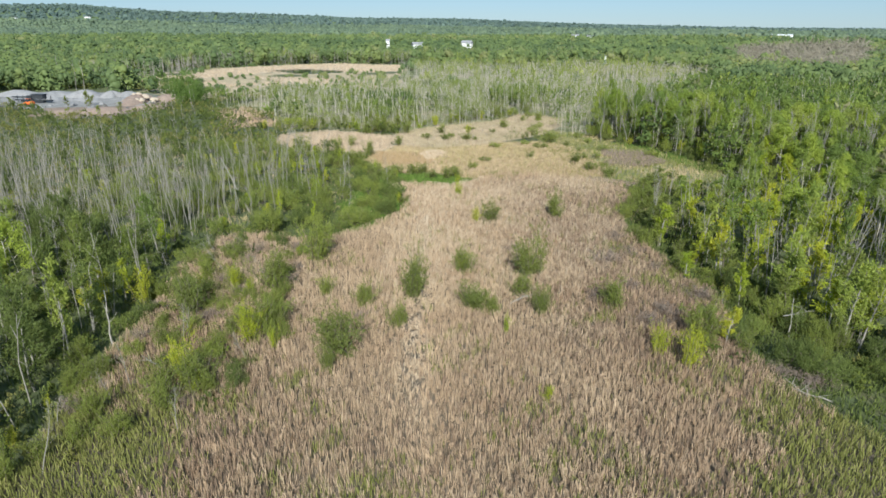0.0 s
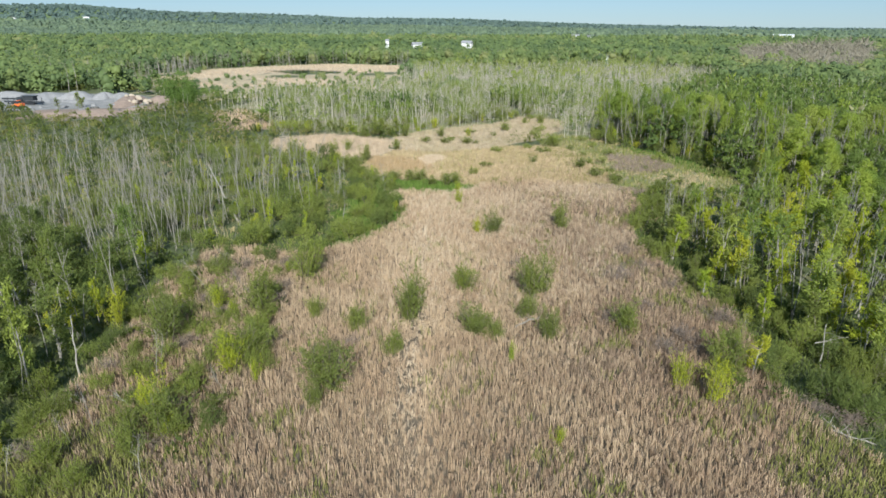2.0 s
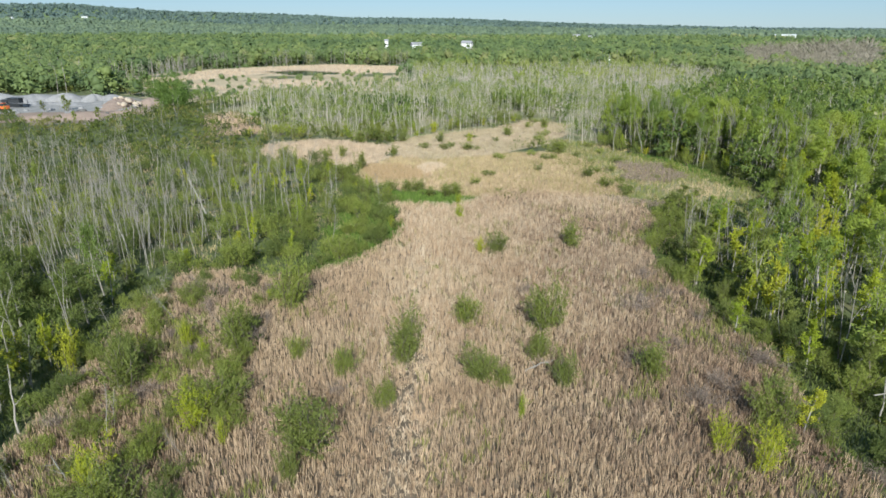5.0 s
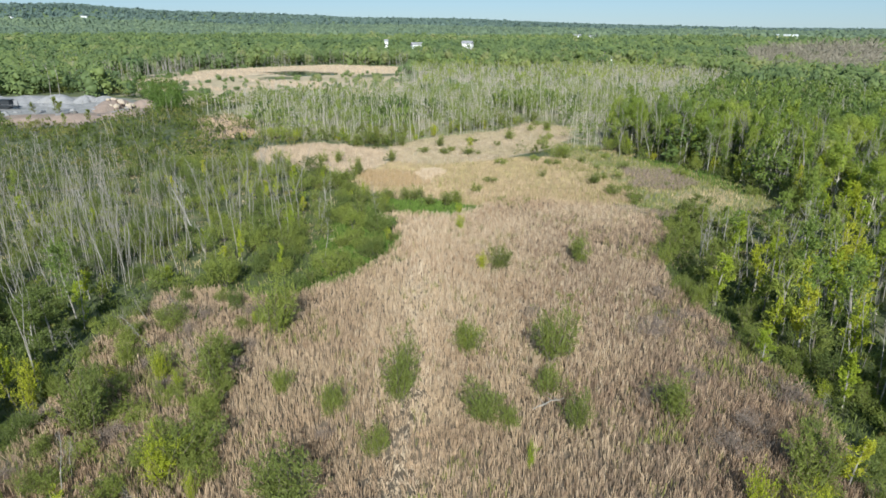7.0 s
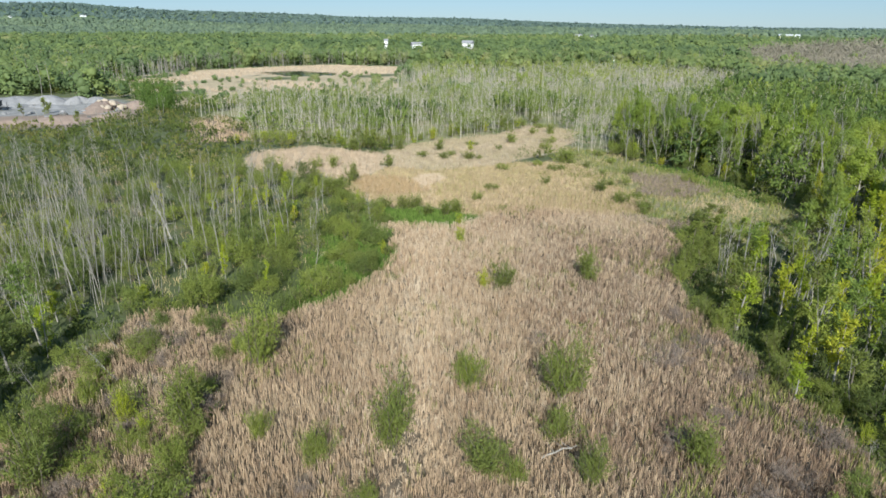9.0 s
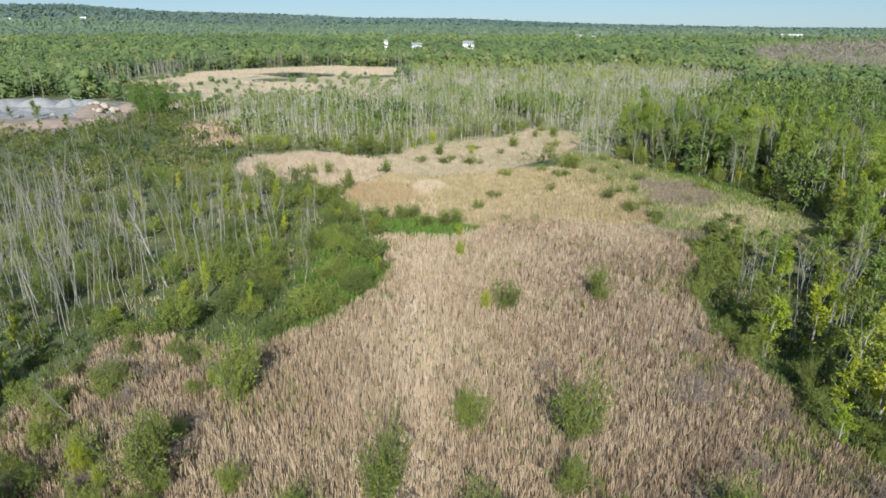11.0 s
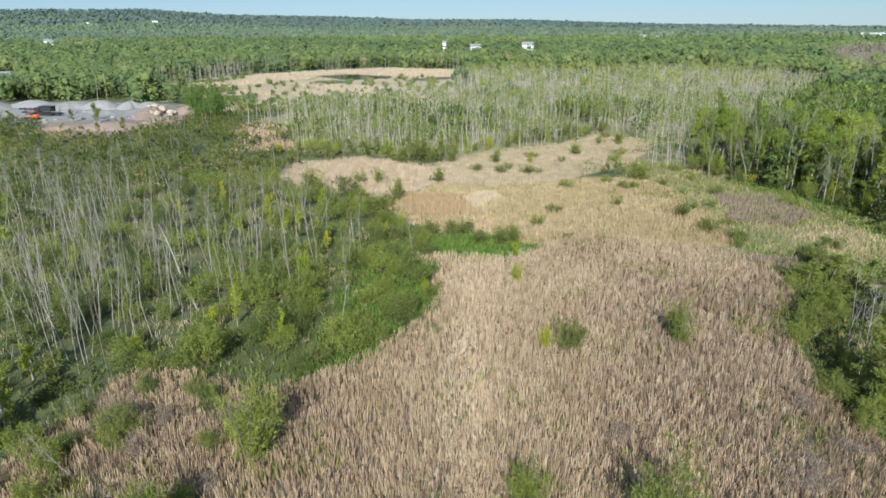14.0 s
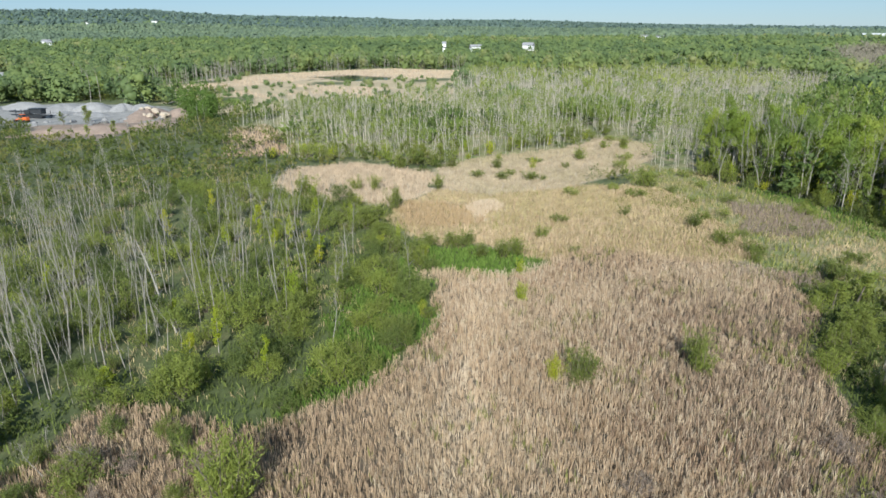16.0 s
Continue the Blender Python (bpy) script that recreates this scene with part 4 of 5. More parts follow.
def wood_dead(x, y, g):
    r = g.random()
    if r < 0.40 + 0.25 * float(smooth(34, 55, np.array(-x))):
        dead.place(x, y, g.uniform(0.8, 1.1), g.uniform(0.5, 1.12), g.uniform(0, 360), (g.normal() * 6, g.normal() * 6))
    elif r < 0.67:
        ytree.place(x, y, g.uniform(0.5, 0.8), g.uniform(0.35, 0.65), g.uniform(0, 360))
    elif x < -36 and y < 116 and r < 0.9:
        dtree.place(x, y, g.uniform(0.7, 1.0), g.uniform(0.4, 0.75), g.uniform(0, 360))
    elif x > -64:
        return
    elif r < 0.80:
        thick.place(x, y, g.uniform(3, 5), g.uniform(2.2, 3.8), g.uniform(0, 360))
    elif r < 0.94:
        shrub.place(x, y, g.uniform(3, 5), g.uniform(2.5, 4), g.uniform(0, 360))
    else:
        tree.place(x, y, g.uniform(0.6, 0.9), g.uniform(0.5, 0.8), g.uniform(0, 360))


def scrub(x, y, g):
    r = g.random()
    if r < 0.25:
        thick.place(x, y, g.uniform(2.5, 4), g.uniform(1.8, 3.2), g.uniform(0, 360))
    elif r < 0.74:
        shrub.place(x, y, g.uniform(2.5, 4), g.uniform(2, 3.5), g.uniform(0, 360))
    elif r < 0.86:
        dead.place(x, y, 0.8, g.uniform(0.5, 0.85), g.uniform(0, 360), (g.normal() * 6, g.normal() * 6))
    else:
        yellow.place(x, y, g.uniform(1.5, 2.2), g.uniform(2, 3.2), g.uniform(0, 360))


def forest_edge(x, y, g):
    r = g.random()
    if r < 0.15:
        dead.place(x, y, 1.1, g.uniform(1.0, 1.4), g.uniform(0, 360), (g.normal() * 4, g.normal() * 4))
    elif r < 0.40:
        tree.place(x, y, g.uniform(0.9, 1.2), g.uniform(0.9, 1.3), g.uniform(0, 360))
    elif r < 0.60:
        tall.place(x, y, g.uniform(0.8, 1.2), g.uniform(0.85, 1.12), g.uniform(0, 360))
    else:
        broad.place(x, y, g.uniform(0.8, 1.25), g.uniform(0.8, 1.15), g.uniform(0, 360))


def pole_foot(x, y, g):
    """Fresh shrubs and saplings along the foot of the budding stems."""
    r = g.random()
    if r < 0.35:
        yellow.place(x, y, g.uniform(2.4, 3.8), g.uniform(2.2, 4.2), g.uniform(0, 360))
    elif r < 0.75:
        shrub.place(x, y, g.uniform(3.0, 5.0), g.uniform(2.4, 4.4), g.uniform(0, 360))
    else:
        otree.place(x, y, g.uniform(0.6, 0.9), g.uniform(0.45, 0.7), g.uniform(0, 360))


fill(P_WOOD_R, 4.5, 201, wood_right)
fill(P_WOOD_L, 3.6, 202, wood_left)
fill(P_DEAD, 4.2, 203, wood_dead, 300)
fill(P_SCRUB, 4.2, 204, scrub)
P_DOMES = [(-64, 88), (-45, 88), (-31, 99), (-24, 97), (-14, 98), (-9, 105), (-7, 113), (-9, 126), (-13, 142), (-20, 150), (-22, 163), (-46, 170), (-64, 172)]


def domes(x, y, g):
    """Broad rounded willow mounds of the wet scrub."""
    r = g.random()
    w = g.uniform(2.6, 5.4)
    h = w * g.uniform(0.7, 1.05)
    if inside(np.array([x]), np.array([y]), P_GREEN_NEAR)[0] and g.random() < 0.45:
        return
    if r < 0.66:
        shrub.place(x, y, w, h, g.uniform(0, 360))
    elif r < 0.94:
        thick.place(x, y, w, h, g.uniform(0, 360))
    else:
        ytree.place(x, y, g.uniform(0.4, 0.6), g.uniform(0.35, 0.7), g.uniform(0, 360))


fill(P_DOMES, 5.0, 212, domes, 300)
fill(P_MIX_L, 3.2, 206, mix_left)
fill(P_MIX_R, 3.8, 207, mix_shrubs)
fill([(-58, 204), (-38, 206), (-15, 199), (-5, 214), (18, 230), (30, 246), (34, 256), (18, 244), (0, 228), (-20, 212), (-58, 222)], 4.4, 208, pole_foot)
fill(P_BAY, 10.0, 209, bay_shrubs)
fill(P_SAND_B, 13.5, 210, bay_shrubs)
fill([(8, 140), (38, 142), (38, 158), (30, 184), (14, 180), (0, 172)], 15.0, 211, bay_shrubs)
fill(P_EDGE_R, 4.1, 205, forest_edge)


# ---- forest beyond, as one mass a belt ----
# open ground before the far houses: x, y, half width, depth
CLEARINGS = [(-36, 900, 14, 215), (-72, 905, 9, 190), (33, 930, 14, 215), (280, 1380, 26, 200), (156, 660, 12, 92), (-775, 1137, 30, 250), (-318, 449, 10, 80),
             (-1290, 2480, 50, 160), (-1430, 2280, 45, 160), (720, 1440, 46, 240)]


def forest_points(r0, r1, spacing, seed):
    g = np.random.default_rng(seed)
    lim = r1 * 0.95
    gx, gy = np.arange(-lim, lim, spacing), np.arange(-10, r1, spacing)
    X, Y = np.meshgrid(gx, gy)
    x = X.ravel() + g.uniform(-0.5, 0.5, X.size) * spacing
    y = Y.ravel() + g.uniform(-0.5, 0.5, X.size) * spacing
    r = np.hypot(x, y - 10) + 40 * wob(x, y, 60.0, 9.0) * smooth(200, 500, np.hypot(x, y))
    k = (r >= r0) & (r < r1) & (x < 0.80 * (y - 5) + 45) & (x > -0.92 * (y - 5) - 45)
    x, y = x[k], y[k]
    k = (np.abs(x) > 33) | (y > 204)
    k &= (np.abs(x) > 44) | (y > 20)
    k &= ~((x > 0) & (x < 80) & (y < 146)) & ~((x < 0) & (x > -76) & (y < 95))
    for p in (P_CATTAIL, P_GREEN_FAR, P_GREEN_NEAR, P_YELLOW, P_ORANGE, P_SAND_A, P_SAND_B, P_STRIP, P_STRIP_NEAR, P_YARD, P_BAY,
              P_SCRUB, P_WOOD_R, P_WOOD_L, P_EDGE_R, P_POND):
        k &= ~inside(x, y, p)
    for hx, hy, hw, hd in CLEARINGS:
        k &= ~((np.abs(x - hx * y / hy) < hw) & (y < hy + 12) & (y > hy - hd))
    k &= ~((x < -108) & (x > -330) & (y > 205) & (y < 296)) & ~((x < -140) & (x > -330) & (y < 318) & (y > 205))
    return x[k], y[k]


_ib = bmesh.new()
bmesh.ops.create_icosphere(_ib, subdivisions=1, radius=1.0)
ICO_V = np.array([v.co[:] for v in _ib.verts])
ICO_F = np.array([[v.index for v in f.verts] for f in _ib.faces])
_ib.free()


def forest(name, r0, r1, spacing, K, seed, label, trunks=False):
    """A belt of trees, each a few lobes of leaf sprays; low scrub and budding stems where the plan says so."""
    g = np.random.default_rng(seed)
    x, y = forest_points(r0, r1, spacing, seed)
    n = len(x)
    big = wob(x, y, 38.0, 3.0)
    h = np.clip(12.3 + 2.0 * big + g.normal(size=n) * 1.8, 6, 17.5 if r0 < 330 else 15.5)
    pol, bare, mids = (inside(x, y, p) for p in (P_POLES, P_BARE, P_STRIP_MID))
    bare &= g.random(n) < 0.8 + 0.3 * wob(x, y, 30.0, 5.0)
    low = inside(x, y, P_OPEN_FAR) & ~pol
    h = np.where(low, g.uniform(1.8, 4.2, n), h)
    h = np.where(mids, g.uniform(1.5, 3.5, n), h)
    bay = inside(x, y, P_BAY)
    h = np.where(bay, g.uniform(1.5, 4.0, n), h)
    low = low | bay
    h = np.where(pol, g.uniform(4.5, 10, n), h)
    if 100 < r0 < 600:                                  # open patches of budding stems in the wood
        open_wood = ~(low | mids | bare | pol | inside(x, y, P_LOW)) & (wob(x, y, 24.0, 12.0) + 0.45 * g.normal(size=n) > 0.5)
        pol = pol | open_wood
        h = np.where(open_wood, g.uniform(8, 14, n), h)
    leafy = pol & inside(x, y, P_POLES) & (wob(x, y, 14.0, 5.0) + 0.35 * g.normal(size=n) > 0.5)      # green clumps among the budding stems
    h = np.where(leafy, g.uniform(3.0, 8.5, n), h)
    pol = pol & ~leafy
    drop = (np.abs(x + 100) < 34) & (np.abs(y - 468) < 34) | (mids & (g.random(n) < 0.5)) | (low & ~bay & (g.random(n) < 0.3)) | (bay & (g.random(n) < 0.4)) | (inside(x, y, P_LOW) & ~pol & ~leafy) | (pol & (wob(x, y, 8.0, 1.0) + 0.5 * g.normal(size=n) < -0.25))
    x, y, h, pol, low, bare = (a[~drop] for a in (x, y, h, pol, low, bare))
    n = len(x)
    z = ground_z(x, y)
    rad = np.where(low, h * 0.62, np.minimum(spacing * 0.72, 3.0 + spacing * 0.28)) * g.uniform(0.75, 1.3, n)
    rad = np.where(pol, rad * 0.62, rad) * (1.15 if r0 >= 640 else 1.0) * np.where(low, 1.0, np.exp(0.2 * g.normal(size=n)))
    if r0 >= 640:
        h = (11.5 if r0 < 2000 else 8.0) + (h - 11.5) * (0.95 if r0 < 2000 else 0.35)
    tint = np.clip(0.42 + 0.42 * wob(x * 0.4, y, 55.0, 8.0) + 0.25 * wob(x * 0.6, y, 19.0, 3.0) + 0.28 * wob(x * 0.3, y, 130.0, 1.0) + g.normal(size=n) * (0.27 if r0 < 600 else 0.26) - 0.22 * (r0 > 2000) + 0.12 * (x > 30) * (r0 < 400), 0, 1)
    # farther belts take bluer leaf colours that stand in for haze
    groups = [("full", ~(pol | bare), LEAF_RIDGE_HAZED if r0 >= 2500 else LEAF_HILLS_HAZED if r0 >= 1300 else LEAF_BACK_HAZED if r0 >= 330 else LEAF_FOREST, K, 0.30), ("budding", pol, LEAF_BUD, max(8, int(K * 0.55)), 0.17), ("leafless", bare, TWIG_BROWN, max(K * 2, 90), 0.30)]
    for gname, sel, mat, kk, big_leaf in groups:
        if sel.sum() < 4:
            continue
        m = int(sel.sum())
        nsp = max(4, kk // 9)
        per = kk // nsp
        xs, ys, zs, hs, rs = (np.repeat(a[sel], nsp) for a in (x, y, z, h, rad))
        f = g.uniform(0.0, 1.0, m * nsp)
        az = g.uniform(0, 2 * np.pi, m * nsp)
        el = 0.35 + 0.9 * f if r0 < 640 else 0.1 + 0.7 * f
        out = rs * (1.0 - 0.55 * f) * g.uniform(0.1, 0.75, m * nsp)
        base = np.stack([xs + np.cos(az) * out, ys + np.sin(az) * out, zs + hs * (np.where(hs > 5, 0.38, 0.12) + 0.45 * f if r0 < 640 else 0.55 + 0.33 * f)], 1)
        way = np.stack([np.cos(az) * np.cos(el), np.sin(az) * np.cos(el), np.sin(el)], 1) + g.normal(size=(m * nsp, 3)) * 0.2
        size = np.repeat(np.repeat(rad[sel], nsp), per) * big_leaf * (60.0 / kk) ** 0.5
        if r0 >= 330 and gname == "full" or r0 >= 600 and gname != "leafless":           # far off only the rounded crowns tell
            nl = m * kk
            xs, ys, zs, hs, rs = (np.repeat(a[sel], kk) for a in (x, y, z, h, rad))
            nlobe = 4 if r0 < 600 else 3 if r0 < 1300 else 2 if r0 < 2500 else 1
            ti = np.repeat(np.arange(m), kk) * nlobe + g.integers(0, nlobe, nl)
            la, lr, lz, ls = (g.uniform(a, c, m * nlobe) for a, c in ((0, 2 * np.pi), (0.1, 0.6), (-0.6, 0.6), (0.5, 0.8)))
            rz = np.minimum(rs * 0.95, hs * 0.47)
            mid = np.stack([xs + np.cos(la[ti]) * lr[ti] * rs, ys + np.sin(la[ti]) * lr[ti] * rs, zs + hs - rz * 1.25 + lz[ti] * rz], 1)
            N = g.normal(size=(nl, 3))
            N /= np.linalg.norm(N, axis=1, keepdims=True)
            C = mid + N * (ls[ti] * np.minimum(rs, rz * 1.2))[:, None]
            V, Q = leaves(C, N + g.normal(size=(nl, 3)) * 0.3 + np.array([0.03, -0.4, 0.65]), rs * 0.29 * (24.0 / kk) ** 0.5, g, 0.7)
            first = np.repeat(np.arange(m) * kk, nlobe)
            tr, tz = rs[first], rz[first]
            core = np.stack([xs[first] + np.cos(la) * lr * tr, ys[first] + np.sin(la) * lr * tr, zs[first] + hs[first] - tz * 1.25 + lz * tz], 1)
            shell = ICO_V[None] * (ls * np.minimum(tr, tz * 1.2) * (0.62 if r0 < 1300 else 0.95))[:, None, None] * g.uniform(0.6, 1.3, (m * nlobe, 12, 1))
            cV = (core[:, None] + shell * np.array([1, 1, 1.05])).reshape(-1, 3)
            cQ = (ICO_F[None] + np.arange(m * nlobe)[:, None, None] * 12).reshape(-1, 3)
            tc = np.repeat(np.repeat(tint[sel], nlobe), 12)
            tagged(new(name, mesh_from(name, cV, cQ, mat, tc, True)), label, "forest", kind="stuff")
            nsp, per = kk, 1
        elif gname == "full":
            sl = g.uniform(-0.25 if r0 >= 330 else -0.85, 1.0, m * nsp)
            cs = np.sqrt(1 - sl ** 2)
            rz = hs * 0.46 if r0 < 330 else np.minimum(rs * 1.15, hs * 0.42)
            sl = sl if r0 >= 330 else sl * 0.95 - 0.05 + 0.1 * g.normal(size=m * nsp).clip(-1, 1)
            N = np.stack([np.cos(az) * cs, np.sin(az) * cs, sl], 1)
            base = np.stack([xs, ys, zs + (hs * 0.48 if r0 < 330 else hs - rz * 1.25)], 1) + N * np.stack([rs, rs, rz], 1) * g.uniform(0.5, 0.9, m * nsp)[:, None]
            V, Q = sprays(base, N + np.array([0, 0, 0.45]) + g.normal(size=(m * nsp, 3)) * 0.25, rs * g.uniform(0.25, 0.55, m * nsp), per, size, g, 0.25, 0.5)
        else:
            V, Q = sprays(base, way, rs * g.uniform(0.5, 0.95, m * nsp), per, size, g, 0.22, 0.14 if gname == "leafless" else 0.5)
        ts = np.repeat(tint[sel], nsp * per)
        ob = new(name, mesh_from(name, V, Q, mat, np.repeat(ts, 3)))
        tagged(ob, {"full": label, "budding": "sparse budding trees with pale thin stems", "leafless": "purplish-brown leafless woodland"}[gname], "forest", kind="stuff")
    if trunks:
        sel = np.where(pol, g.random(n) < 0.95, np.where(low, g.random(n) < 0.12, g.random(n) < (0.85 if r0 < 200 else 0.45)))
        trunk_mass(name.replace("forest", "tree") + "_trunks", x[sel], y[sel], z[sel], np.where(low[sel], g.uniform(5, 9, sel.sum()), h[sel] * np.where(pol[sel], 1.1, 0.85)), seed, BARK_PALE if r0 < 330 else BARK_GREY, 1.0 if r0 < 330 else 1.7, 0.05)
    return n


def trunk_mass(name, x, y, z, h, seed, bark=None, stout=1.0, sway=0.08):
    """Many thin crooked three-sided stems, each with two side branches."""
    g = np.random.default_rng(seed + 5)
    n = len(x)
    V, Q, o = [], [], 0
    lean = g.normal(size=(n, 2)) * sway
    kink = g.normal(size=(n, 2)) * 0.05
    r = np.clip(0.0078 * h, 0.04, 0.12) * g.uniform(0.6, 1.2, n) * stout
    B = np.stack([x, y, z - 0.2], 1)
    Tp = B + np.stack([lean[:, 0] * h, lean[:, 1] * h, h], 1)
    M = B + np.stack([(lean[:, 0] * 0.5 + kink[:, 0]) * h, (lean[:, 1] * 0.5 + kink[:, 1]) * h, h * 0.52], 1)
    legs = [(B, M, r, r * 0.7), (M, Tp, r * 0.7, r * 0.25)]
    for lo, hi in ((0.15, 0.5), (0.45, 0.8)):
        P = M + (Tp - M) * g.uniform(lo, hi, n)[:, None]
        a = g.uniform(0, 2 * np.pi, n)
        s = h * g.uniform(0.06, 0.16, n)
        legs.append((P, P + np.stack([np.cos(a) * s, np.sin(a) * s, s * 1.5], 1), r * 0.45, r * 0.18))
    for P, R, r0, r1 in legs:
        ring = []
        for E, rr in ((P, r0), (R, r1)):
            for k in range(3):
                ring.append(E + np.stack([math.cos(2.1 * k) * rr, math.sin(2.1 * k) * rr, 0 * rr], 1))
        V.append(np.stack(ring, 1).reshape(-1, 3))
        kx = np.arange(n)[:, None] * 6 + o
        for k in range(3):
            Q.append(kx + np.array([[k, (k + 1) % 3, 3 + (k + 1) % 3, 3 + k]]))
        o += n * 6
    tagged(new(name, mesh_from(name, np.concatenate(V), np.concatenate(Q), bark or BARK_GREY)), "thin pale grey stems of marsh trees", "tree trunks", kind="stuff")


def thicket(x, y, seed, lo=1.6, hi=4.6, stems=True):
    """Low scrub: rounded uneven bushes of fine leaf, thin dead stems between them."""
    g = np.random.default_rng(seed)
    n = len(x)
    h = (lo + (hi - lo) * g.random(n) ** 1.3) * (1 + 0.2 * wob(x, y, 9.0, 2.0))
    z = ground_z(x, y)
    r = np.hypot(x, y - 40)
    for near in (True, False):
        sel = (r < 150) == near
        kk = (232 if stems else 104) if near else 112
        m = int(sel.sum())
        if not m:
            continue
        per = 8
        nsp = kk // per
        xs, ys, zs, hs = (np.repeat(a[sel], nsp) for a in (x, y, z, h))
        tn = np.repeat(np.clip(0.45 + 0.3 * wob(x, y, 12.0, 8.0) + g.normal(size=n) * 0.42 + 0.12 * (r > 150), 0, 1)[sel], nsp * per)
        az, f = g.uniform(0, 2 * np.pi, m * nsp), g.uniform(0.05, 0.62, m * nsp)
        sl = g.uniform(0.0, 1.0, m * nsp)
        cs = np.sqrt(1 - sl ** 2)
        inner = g.uniform(0.55, 0.85, m * nsp)
        wide = np.repeat(g.uniform(0.5, 0.8, m), nsp) * hs
        base = np.stack([xs + np.cos(az) * cs * wide * inner, ys + np.sin(az) * cs * wide * inner, zs + hs * (0.12 + 0.66 * sl * inner)], 1)
        way = np.stack([np.cos(az) * cs, np.sin(az) * cs, 0.35 + sl], 1) + g.normal(size=(m * nsp, 3)) * 0.22
        V, Q = sprays(base, way, hs * g.uniform(0.16, 0.34, m * nsp), per, 0.155 if near else 0.26, g, 0.22, 0.5)
        tagged(new("thicket", mesh_from("thicket", V, Q, LEAF_SCRUB, np.repeat(tn, 3))), "low green willow scrub filling the wet ground", "scrub", kind="stuff")
    if not stems:
        return
    s = g.random(n) < 0.12 + 0.45 * inside(x, y, P_DEAD) * smooth(18, 45, -x) * (wob(x, y, 7.0, 4.0) > -0.1)
    trunk_mass("dead_stems", x[s] + 1.0, y[s], z[s], g.uniform(4.0, 10.5, s.sum()), seed)


def bare_twigs(name, x, y, z, h, per, seed, mat, size=0.3):
    """Upward bare twigs round the upper half of many stems."""
    g = np.random.default_rng(seed)
    n = len(x)
    f = g.uniform(0.4, 1.0, n * per)
    H = np.repeat(h, per)
    base = np.stack([np.repeat(x, per), np.repeat(y, per), np.repeat(z, per) + H * f], 1) + g.normal(size=(n * per, 3)) * np.array([0.05, 0.05, 0.0]) * H[:, None]
    way = g.normal(size=(n * per, 3)) * 0.4 + np.array([0, 0, 1.0])
    V, Q = sprays(base, way, H * 0.10, 2, size, g, 0.12, 0.05)
    tagged(new(name, mesh_from(name, V, Q, mat, np.full(len(V), 0.6))), "haze of bare grey twigs", "twigs", kind="stuff")


x, y = scatter(P_DEAD, 1.75, 2.0, 350)
k = rng.random(len(x)) < 0.8 * (0.2 + 0.8 * smooth(24, 46, -x)) * (0.25 + 0.75 * smooth(-0.3, 0.5, wob(x, y, 5.0, 4.0))) * (1 - smooth(120, 150, y)) * (1 - 0.5 * smooth(85, 110, -x))
x, y = x[k], y[k]
hd = rng.uniform(4.5, 11.0, len(x))
trunk_mass("dead_stems", x, y, ground_z(x, y), hd, 351, None, 0.75, 0.07)
bare_twigs("dead_twigs", x, y, ground_z(x, y), hd, 6, 352, TWIG_GREY_MASS, 0.22)
forest("forest_near", 0, 165, 4.2, 520, 301, "mixed green woodland beside the marsh", True)
x, y = scatter(P_POLES, 2.5, 4.0, 320)
k = (y < 470) & ~inside(x, y, P_SAND_B) & (wob(x, y, 8.0, 1.0) + 0.5 * rng.normal(size=len(x)) > -0.35)
x, y = x[k], y[k]
trunk_mass("pole_stems", x, y, ground_z(x, y), rng.uniform(4, 10.5, len(x)) * (1 + 0.2 * wob(x, y, 20.0, 2.0)), 321, BARK_PALE, 1.4, 0.05)
for p, sp, lo, hi, sd in ((P_EDGE_R, 2.3, 9, 15, 330), (P_WOOD_R, 2.9, 6, 11, 331), (P_WOOD_L, 4.2, 5, 11, 332)):
    x, y = scatter(p, sp, 1.0, sd)
    k = (y < 108) | (y > 132)
    x, y = x[k], y[k]
    trunk_mass("pale_stems", x, y, ground_z(x, y), rng.uniform(lo, hi, len(x)), sd, BARK_GREY)
x, y = scatter(P_LOW, 3.9, 3.0, 310)
k = ~inside(x, y, P_POLES) & (wob(x, y, 6.0) < 0.62) & ~((x > -17) & (y > 136) & (y < 178))
for p in (P_CATTAIL, P_GREEN_FAR, P_GREEN_NEAR, P_YELLOW, P_ORANGE, P_SAND_A, P_SAND_B, P_YARD, P_BAY, P_EDGE_R, P_WOOD_L):
    k &= ~inside(x, y, p)
k &= ~(inside(x, y, P_STRIP_NEAR) & (wob(x, y, 5.0) > 0.2))
near_wet = within(x, y, P_DOMES, 2.0)
thicket(x[k & ~near_wet], y[k & ~near_wet], 311, 1.8, 5.2)
thin = k & near_wet & (rng.random(len(x)) < 0.3)
thicket(x[thin], y[thin], 312, 0.7, 1.8)
for p, sd in (([(-36, 12), (-34, 40), (-35, 70), (-37, 92), (-80, 94), (-80, 12)], 341), ([(48, 12), (44, 40), (39, 58), (37, 76), (32, 95), (33, 108), (40, 120), (44, 136), (80, 132), (84, 12)], 342)):
    x, y = scatter(p, 2.9, 1.0, sd)
    thicket(x, y, sd, 0.8, 2.2, False)
x, y = scatter(P_EDGE_R, 2.6, 1.0, 345)
thicket(x, y, 345, 2.0, 5.2, False)
for p, sd in ((P_MIX_L, 343), (P_MIX_R, 344)):
    x, y = scatter(p, 2.6, 1.5, sd)
    k = wob(x, y, 2.6, 3.0) + 0.03 * np.abs(np.abs(x) - 18) > (0.5 if sd == 343 else 0.1)
    thicket(x[k], y[k], sd, 1.0, 2.0, False)

